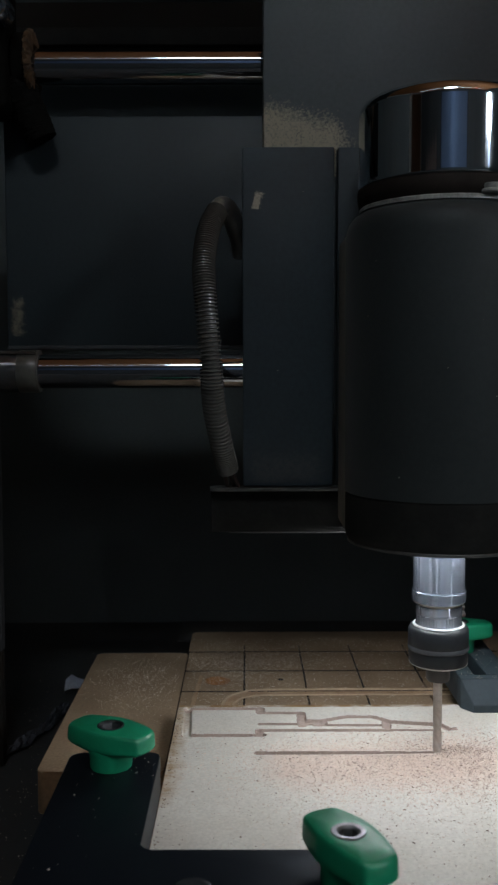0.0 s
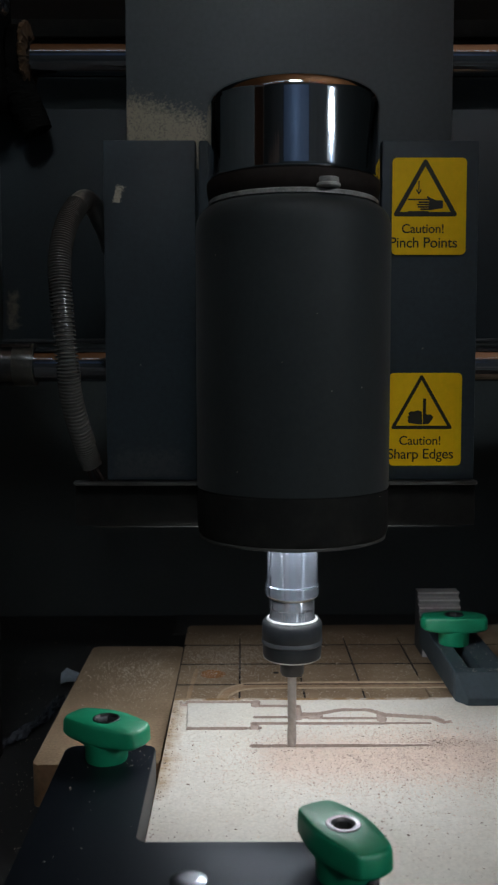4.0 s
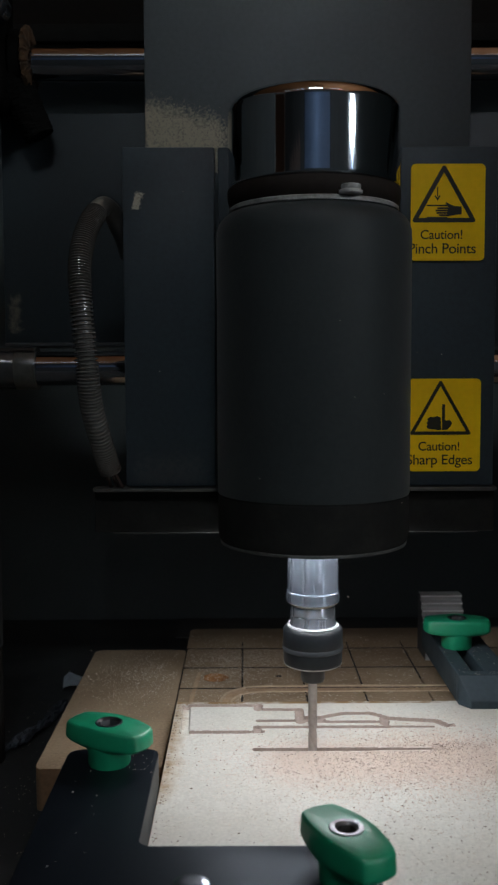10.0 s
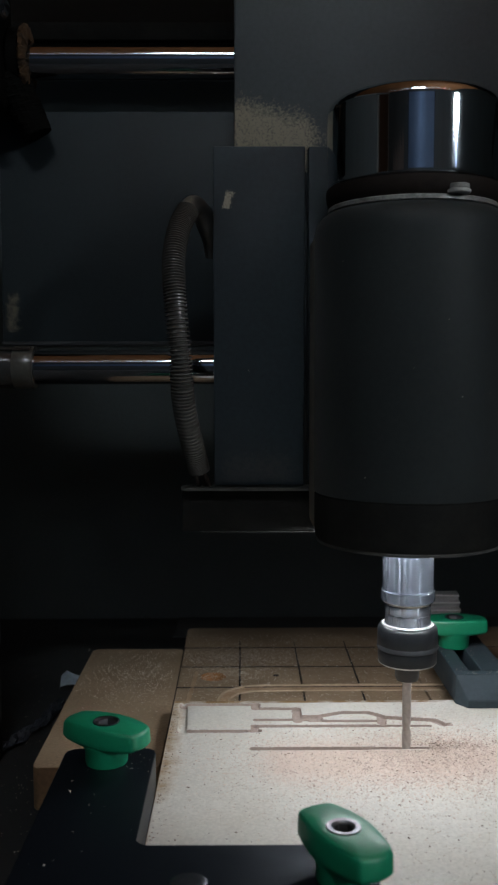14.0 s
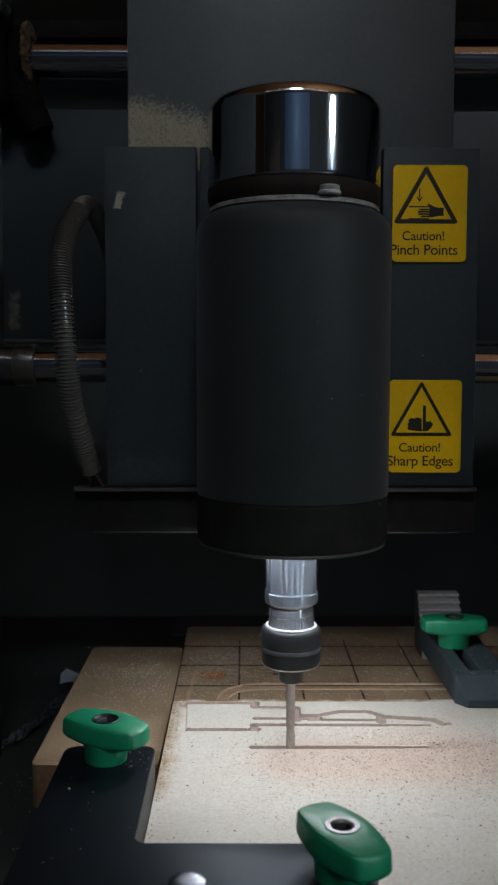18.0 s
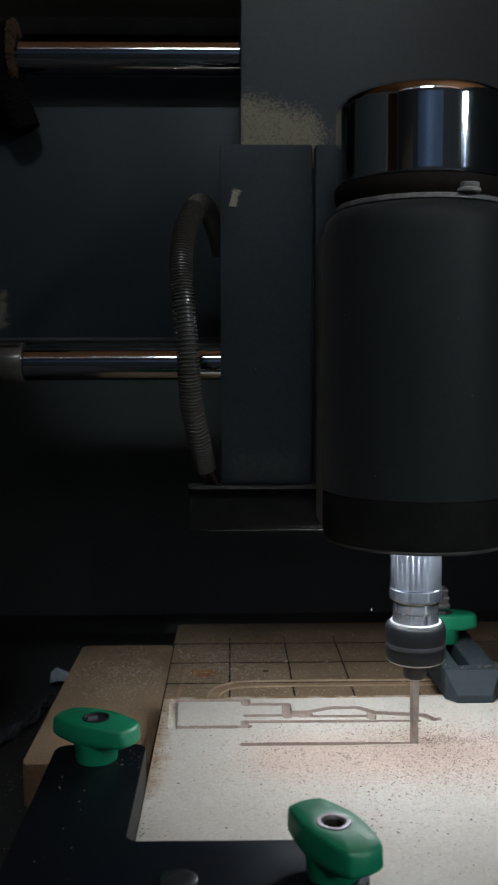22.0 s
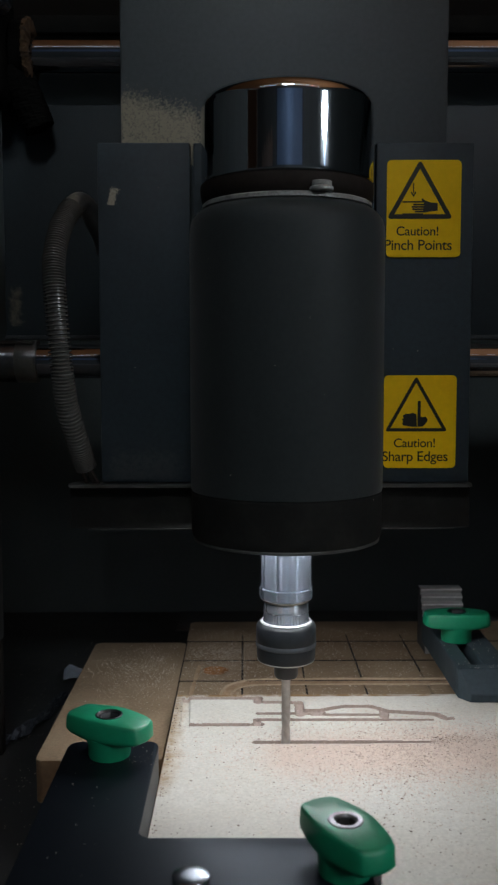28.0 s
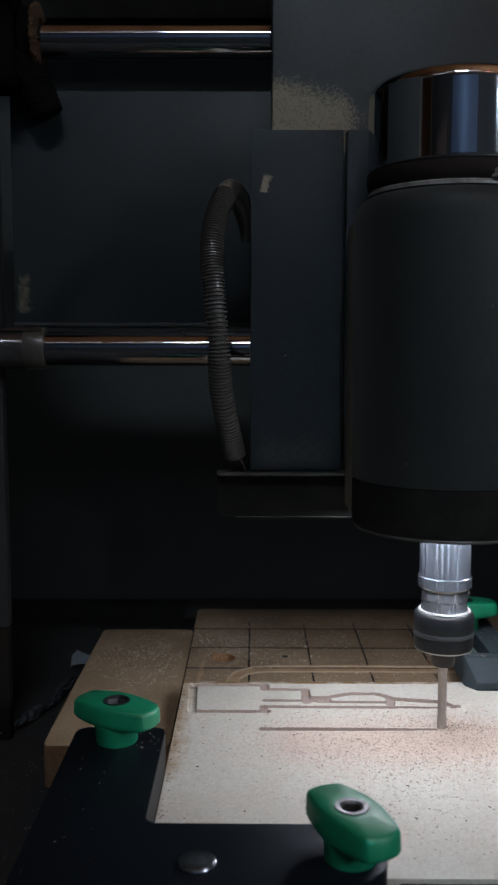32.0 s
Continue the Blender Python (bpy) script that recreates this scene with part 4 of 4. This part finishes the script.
    # fine vertical ribs round the foot of the sleeve
    bm = bmesh.new()
    rings = [[bm.verts.new((r * math.cos(2 * math.pi * k / 120), r * math.sin(2 * math.pi * k / 120), z)) for k in range(120) for r in (r0 - (0.00012 if k % 3 == 0 else 0.0),)]
             for r0, z in ((0.0074, 0.0518), (0.00745, 0.0516), (0.00745, 0.0496), (0.0078, 0.0484))]
    for a, b in zip(rings, rings[1:]):
        for k in range(120):
            bm.faces.new((a[k], a[(k + 1) % 120], b[(k + 1) % 120], b[k]))
    part("ribbed_sleeve", bm, SLEEVE, h, "finely ribbed steel sleeve foot", smooth=20)
    nut = part("collet_nut", lathe([(0.0072, 0.0482), (0.0086, 0.0482), (0.0094, 0.0477), (0.0099, 0.0467), (0.0100, 0.0417), (0.0098, 0.0414), (0.0098, 0.0404), (0.00985, 0.0400), (0.0097, 0.0364), (0.0094, 0.0355), (0.0088, 0.0350), (0.0040, 0.0348)], 64), RUBBER, h, "matt black collet nut")
    part("nut_rim", lathe([(0.0077, 0.0483), (0.0077, 0.0486), (0.0084, 0.0486), (0.0086, 0.0482)], 48, caps=(False, False)), EDGE, nut)
    # lighter ring stands for the highlight round the nut's middle
    part("nut_band", lathe([(0.0099, 0.0419), (0.0101, 0.0415), (0.0101, 0.0404), (0.0098, 0.0400)], 64, caps=(False, False)), BAND, nut, "paler band painting the nut's highlight")
    part("nut_edge", lathe([(0.0089, 0.0350), (0.0096, 0.0354), (0.0097, 0.0357)], 48, caps=(False, False)), CAST, nut)
    part("collet", lathe([(0.0040, 0.0350), (0.0040, 0.0302), (0.0036, 0.0292), (0.0020, 0.0290)], 32), BLACK, h)
    # fluted cutter
    bm = bmesh.new()
    rings, seg, n = [], 24, 60
    for i in range(n + 1):
        u = i / n
        z = 0.0292 - u * (0.0292 - 0.0047)
        ring = []
        for k in range(seg):
            a = 2 * math.pi * k / seg
            r = 0.00148
            if u > 0.45:
                r -= 0.00028 * max(0.0, math.cos(2 * (a - u * 9))) ** 2
            if u < 0.06:
                r += 0.0004 * (1 - u / 0.06)
            ring.append(bm.verts.new((r * math.cos(a), r * math.sin(a), z)))
        rings.append(ring)
    for a, b in zip(rings, rings[1:]):
        for k in range(seg):
            bm.faces.new((a[k], a[(k + 1) % seg], b[(k + 1) % seg], b[k]))
    bm.faces.new(rings[0])
    bm.faces.new(rings[-1])
    part("end_mill", bm, CARBIDE, h)
    # lamps set round the shaft in the underside
    ring = part("led_ring", lathe([(0.0275, 0.07715), (0.0275, 0.07705), (0.0200, 0.07705), (0.0200, 0.07715)], 48), ALU, h)
    for i in range(16):
        a = 2 * math.pi * i / 16
        part("led", lathe([(0.00052, 0.07702), (0.00052, 0.0769), (0.00042, 0.0768)], 10, 0.0245 * math.cos(a), 0.0245 * math.sin(a)), LED, ring)
    # corrugated hose
    pts = [(-0.0672, 0.0385, 0.1838), (-0.0692, 0.0350, 0.1884), (-0.0718, 0.0310, 0.1903), (-0.0741, 0.0260, 0.1868), (-0.0767, 0.0205, 0.1795), (-0.0779, 0.0150, 0.1682), (-0.0771, 0.0122, 0.1546),
           (-0.0756, 0.0118, 0.1351), (-0.0747, 0.0160, 0.1195), (-0.0718, 0.0235, 0.1036), (-0.0704, 0.0270, 0.0969)]
    path = catmull(pts, 210)
    nring = 100
    hose = part("hose", tube(path[600:], lambda u: 0.0035 + 0.00055 * max(-0.7, min(1.0, 1.8 * math.cos(u * nring * 2 * math.pi))), 16), HOSE, h, "grey corrugated cable hose", smooth=25)
    el = [(-0.0648, 0.0455, 0.1745), (-0.0653, 0.0438, 0.1780), (-0.0661, 0.0412, 0.1812)] + [tuple(p) for p in path[0:631:30]]
    part("hose_elbow", tube(catmull(el, 4), 0.0036, 20), ELBOW, hose, "smooth grey hose elbow")
    for dx, dy in ((-0.0012, 0.0), (0.0008, 0.0006), (0.0022, -0.0004)):
        part("wire", tube(catmull([(-0.0708 + dx * 0.6, 0.0256 + dy, 0.0979), (-0.0700 + dx, 0.0275 + dy, 0.0939), (-0.0690 + dx * 1.2, 0.0305 + dy, 0.0902)], 6), 0.0007, 8), WIRE, hose)
    rnd = random.Random(8)
    bm = bmesh.new()
    for _ in range(16):
        if rnd.random() < 0.5:
            a = rnd.uniform(-2.6, -0.5)
            p, d = Vector((0.03135 * math.cos(a), 0.03135 * math.sin(a), rnd.uniform(0.08, 0.17))), Vector((math.cos(a), math.sin(a), 0))
        else:
            p, d = Vector((rnd.choice((-1, 1)) * rnd.uniform(0.034, 0.062), yf - 0.0001, rnd.uniform(0.095, 0.205))), Vector((0, -1, 0))
        r = rnd.uniform(0.00008, 0.00022)
        s1 = d.cross(Vector((0, 0, 1))).normalized()
        base_v = [bm.verts.new(p + (s1 * math.cos(k) + Vector((0, 0, 1)) * math.sin(k)) * r * rnd.uniform(0.6, 1.3)) for k in (0, 1.6, 3.1, 4.7)]
        tip = bm.verts.new(p + d * r)
        for k in range(4):
            bm.faces.new((base_v[k], base_v[(k + 1) % 4], tip))
    tagged(part("dust_specks", bm, CHIP_PALE, h, "pale dust specks", smooth=0), kind="stuff")
    sticker(h, 0.0361, 0.0621, 0.1707, 0.2041, "Pinch Points", "pinch")
    sticker(h, 0.0359, 0.0617, 0.0962, 0.1293, "Sharp Edges", "cut")
    return h


# ---------------------------------------------------------------- loose chips, scrap and cable
def chips(name, label, material, places, size, flat=0.5):
    """Loose splinters as one heap of tiny wedges; places yields x, y, z."""
    rnd = random.Random(len(name) * 7 + len(label))
    vs, fs = [], []
    for x, y, z in places:
        s = size * min(1.7, math.exp(rnd.gauss(-0.15, 0.45)))
        a, l = rnd.uniform(0, 6.283), rnd.uniform(0.5, 1.5)
        ca, sa, t = math.cos(a), math.sin(a), s * flat * rnd.uniform(0.5, 1.2)
        b = len(vs)
        for px, py, pz in ((-l, -0.5, 0), (l, -0.5, 0), (l * 0.7, 0.5, 0), (-l * 0.8, 0.6, 0), (-l * 0.3, -0.2, 1), (l * 0.5, 0.2, 0.8)):
            vs.append((x + s * 0.5 * (px * ca - py * sa), y + s * 0.5 * (px * sa + py * ca), z + t * pz))
        fs += [(b, b + 1, b + 5, b + 4), (b + 1, b + 2, b + 5), (b + 2, b + 3, b + 4, b + 5), (b + 3, b, b + 4), (b + 3, b + 2, b + 1, b)]
    me = bpy.data.meshes.new(name)
    me.from_pydata(vs, [], fs)
    me.materials.append(material)
    return tagged(new(name, me), label, "chips", kind="stuff")


def in_groove(x, y):
    if abs(y - 0.3009) < 0.0017 and 0.003 < x < 0.0625:
        return True
    for s, w in zip(STROKES, WIDTHS):
        for (ax, ay), (bx, by) in zip(s, s[1:]):
            dx, dy = bx - ax, by - ay
            t = min(1, max(0, ((x * 1000 - ax) * dx + (y * 1000 - ay) * dy) / (dx * dx + dy * dy)))
            if math.hypot(x * 1000 - ax - t * dx, y * 1000 - ay - t * dy) < w + 0.25:
                return True
    return False


def build_chips():
    rnd = random.Random(21)

    def heap(n, mx, my, sx, sy, z):
        out = []
        while len(out) < n:
            x, y = rnd.gauss(mx, sx), rnd.gauss(my, sy)
            if -0.024 < x < 0.115 and 0.2190 < y < 0.343:
                if not in_groove(x, y):
                    out.append((x, y, z))
                elif rnd.random() < 0.12 and y > 0.31:
                    out.append((x, y, z - 0.0012))
        return out

    def spread(n, x0, x1, y0, y1, z):
        return [(rnd.uniform(x0, x1), rnd.uniform(y0, y1), z) for _ in range(n)]

    chips("wood_chips", "pinkish wood chips drifted over the stock board", CHIP_PINK, heap(20000, 0.058, 0.293, 0.030, 0.014, TOP) + heap(3200, 0.070, 0.299, 0.014, 0.009, TOP), 0.00042, 0.26)
    chips("wood_chips", "coarse pinkish chips heaped in the drift on the stock board", CHIP_PINK, heap(2000, 0.060, 0.291, 0.024, 0.011, TOP) + heap(420, 0.0700, 0.3022, 0.005, 0.0028, TOP + 0.0001), 0.00058, 0.42)
    chips("wood_chips", "pale wood dust and chips on the stock board", CHIP_PALE, heap(9000, 0.045, 0.285, 0.042, 0.028, TOP), 0.00036, 0.26)
    chips("wood_chips", "brown splinters scattered over the stock board", CHIP_DARK, [p for p in spread(430, -0.025, 0.10, 0.2185, 0.318, TOP) if not in_groove(p[0], p[1])] + heap(240, 0.064, 0.297, 0.022, 0.011, TOP) + [(-0.0258 + abs(rnd.gauss(0, 0.0016)), rnd.uniform(0.223, 0.343), TOP) for _ in range(150)] + heap(130, 0.0700, 0.3026, 0.0038, 0.0020, TOP + 0.0002), 0.00048, 0.3)
    chips("wood_chips", "pale chips on the fibreboard bed", CHIP_PALE,
          [(x, y, 0) for x, y, _ in spread(3400, -0.027, 0.08, 0.352, 0.455, 0.0002) + [p for p in ((rnd.gauss(-0.004, 0.012), rnd.gauss(0.405, 0.017), 0.0002) for _ in range(1800)) if -0.027 < p[0] and 0.355 < p[1] < 0.46]] + [(x, y, 0) for x, y in ((rnd.gauss(0.002, 0.020), rnd.gauss(0.418, 0.0075)) for _ in range(1600)) if -0.027 < x and 0.392 < y < 0.444] + [p for p in ((rnd.gauss(-0.045, 0.012), rnd.gauss(0.392, 0.02), 0) for _ in range(2000)) if -0.069 < p[0] < -0.030 and p[1] < 0.429], 0.00033)
    chips("wood_chips", "few pale chips on the black bracket", CHIP_PALE, spread(28, -0.0525, -0.027, 0.175, 0.270, ZT) + [(rnd.uniform(-0.034, -0.0275), rnd.uniform(0.256, 0.2700), ZT) for _ in range(16)], 0.00033)
    chips("wood_chips", "reddish splinters caught in the milled groove", CHIP_RED,
          [(rnd.uniform(a, b), rnd.gauss(0.3205, 0.0004), TOP - 0.0011) for a, b, n in ((0.008, 0.0135, 22), (0.019, 0.0265, 34), (0.0295, 0.0330, 16), (0.0445, 0.0505, 26)) for _ in range(n)], 0.00062)
    chips("wood_chips", "pale chips lying on the clamp bar", CHIP_PALE, [(rnd.uniform(0.0810, 0.0866), rnd.uniform(0.345, 0.39), 0.0175) for _ in range(34)] + [(rnd.uniform(0.0916, 0.1000), rnd.uniform(0.345, 0.38), 0.0175) for _ in range(40)] + [(rnd.uniform(0.0830, 0.1000), rnd.uniform(0.3415, 0.3455), 0.0175) for _ in range(30)], 0.0003)
    chips("wood_chips", "pale chips on the black floor pan", CHIP_PALE, spread(900, -0.15, -0.0715, 0.20, 0.42, -0.034) + spread(130, -0.135, -0.085, 0.43, 0.56, -0.034), 0.00038)


def build_loose():
    rnd = random.Random(4)
    bm = bmesh.new()
    sx, sy = -0.0905, 0.470
    # a folded, torn shard
    ridge = [(-0.0045, 0, 0.0), (-0.0040, 0.001, 0.0060), (-0.0010, 0.0015, 0.0085), (0.0025, 0.001, 0.0070), (0.0060, 0.000, 0.0062), (0.0085, 0.0005, 0.0050)]
    front, back = [], []
    for x, y, z in ridge:
        a = rnd.uniform(0.0010, 0.0026)
        front.append(bm.verts.new((sx + x + rnd.uniform(-0.0004, 0.0004), sy + y - a, -0.0335 + max(0, z - rnd.uniform(0.003, 0.006)))))
        back.append(bm.verts.new((sx + x, sy + y + 0.0006, -0.0335 + z + 0.0012)))
    for k in range(len(ridge) - 1):
        bm.faces.new((front[k], front[k + 1], back[k + 1], back[k]))
    bmesh.ops.solidify(bm, geom=bm.faces[:], thickness=0.0007)
    tagged(part("plastic_scrap", bm, SCRAP), "torn pale plastic scrap lying beside the bed", "scrap")
    path = catmull([(-0.145, 0.365, -0.031), (-0.120, 0.376, -0.030), (-0.107, 0.386, -0.0305), (-0.100, 0.402, -0.031), (-0.0945, 0.420, -0.0315), (-0.090, 0.45, -0.0318)], 10)
    tagged(part("cable", tube(path, lambda u: 0.0019 + 0.0004 * math.sin(u * 23), 12, jitter=0.0011), BAG, smooth=0), "dim blue-grey crumpled cable lying on the floor pan", "cable")


# the head's way along the beam, in seconds and millimetres
TRAVEL = ((0, 63.6), (0.25, 59.9), (0.5, 55.8), (1, 47.1), (1.5, 38.1), (2, 29.0), (2.5, 19.9), (3, 10.8), (3.35, 4.4), (3.45, 3.0), (3.55, 4.4), (5.5, 39.6), (6, 48.4), (6.5, 57.3),
          (7, 66.2), (7.06, 67.4), (7.15, 68.6), (7.24, 67.4), (7.5, 62.8), (7.72, 58.8), (7.96, 58.8), (8.5, 49.1), (9, 40.4), (9.5, 31.4), (10, 22.5), (10.5, 13.5), (11, 4.5),
          (11.1, 3.0), (11.2, 4.6), (11.5, 10.0), (12, 19.0), (12.5, 28.0), (13, 37.1), (13.5, 45.9), (14, 54.9), (14.5, 63.6), (14.68, 67.0), (14.78, 68.4), (14.88, 67.0), (15.33, 58.8), (15.58, 58.8),
          (16.5, 42.7), (17, 34.1), (17.5, 25.2), (18, 16.2), (18.5, 7.2), (18.64, 4.6), (18.74, 3.0), (18.84, 4.6), (19, 7.7), (19.5, 16.4), (20, 25.3), (20.5, 34.3), (21, 43.2), (21.5, 52.3),
          (22, 61.1), (22.3, 66.6), (22.4, 68.2), (22.5, 66.6), (22.93, 58.9), (25.48, 58.8), (27.5, 22.5), (28, 13.6), (28.5, 4.7), (28.6, 3.1), (28.7, 4.7), (29, 10.3), (29.5, 19.0),
          (30, 27.9), (30.5, 36.9), (31, 45.8), (31.5, 54.7), (32, 64.0))


def build_flying_chips():
    """Single curled chips that the cutter throws off: each lies by the cut, leaps and comes to rest."""
    rnd = random.Random(31)
    bm, prev = bmesh.new(), None
    for k in range(6):
        a = radians(-70 + 28 * k)
        cur = [bm.verts.new((0.0007 * math.sin(a), y + 0.0001 * k, 0.0007 - 0.0007 * math.cos(a))) for y in (-0.00022, 0.00022)]
        if prev:
            bm.faces.new((prev[0], prev[1], cur[1], cur[0]))
        prev = cur
    bmesh.ops.solidify(bm, geom=bm.faces[:], thickness=0.00008)
    first = tagged(part("curled_chip", bm, CHIP_PALE), "tiny curled wood chip thrown off by the cutter", "chip", "flying chips")
    flights = []
    for k, t0 in enumerate((0.9, 1.95, 2.95, 3.45, 6.0, 7.0, 8.05, 9.1, 9.95, 10.95, 11.95, 13.0, 14.0, 17.0, 17.95, 19.0, 20.0, 21.0, 22.0, 27.95, 28.95, 30.0, 31.0)):
        x = float(np.interp(t0, [t for t, _ in TRAVEL], [v / 1000 for _, v in TRAVEL]))
        start = Vector((x + rnd.uniform(-0.003, 0.003), rnd.uniform(0.296, 0.2985), TOP + 0.0002))
        end = Vector((x + rnd.uniform(-0.030, 0.030), rnd.uniform(0.358, 0.425), 0.0004))
        end.x = min(0.074, max(-0.024, end.x))
        ob = first if k == 0 else copy_thing(first, pose(0, 0, 0))
        flights.append((ob, t0, start, end, rnd.uniform(0.015, 0.045), rnd.uniform(0, 360)))
    return flights


build_enclosure()
build_gantry()
build_bed()
build_board()
build_bracket()
build_knobs()
build_clamp()
CARRIAGE = build_carriage()
HEAD = build_head()
build_loose()
build_chips()
FLIGHTS = build_flying_chips()


# ---------------------------------------------------------------- what moves
def motions():
    xs = TRAVEL
    zs = ((0, 1.2), (7.72, 1.0), (7.96, 0.1), (14.6, 0.0), (15.33, 0.0), (15.58, -0.7), (22.5, -0.8), (23.05, -0.8), (23.25, 0.9), (23.5, 4.7), (23.75, 6.2), (24.0, 6.3), (24.25, 5.2), (24.5, 3.7), (25.0, 1.1), (25.48, -0.9), (32, -1.1))
    xt, xv = [t for t, _ in xs], [v / 1000 for _, v in xs]
    zt, zv = [t for t, _ in zs], [v / 1000 for _, v in zs]
    walk(CARRIAGE, [(t, pose(v, AXIS_Y, 0)) for t, v in zip(xt, xv)])
    times = sorted(set(xt) | set(zt))
    walk(HEAD, [(t, pose(float(np.interp(t, xt, xv)), AXIS_Y, float(np.interp(t, zt, zv)))) for t in times])
    for ob, t0, p, q, rise, turn in FLIGHTS:
        rows = [(0, pose(*p, 0, 0, turn)), (t0 - 0.12, pose(*p, 0, 0, turn))]
        for k in range(1, 8):
            u = k / 8
            c = p.lerp(q, u)
            rows.append((t0 - 0.12 + 0.24 * u, pose(c.x, c.y, c.z + rise * 4 * u * (1 - u), 40 * k, 0, turn)))
        rows += [(t0 + 0.12, pose(*q, 320, 0, turn)), (32, pose(*q, 320, 0, turn))]
        walk(ob, rows)


motions()
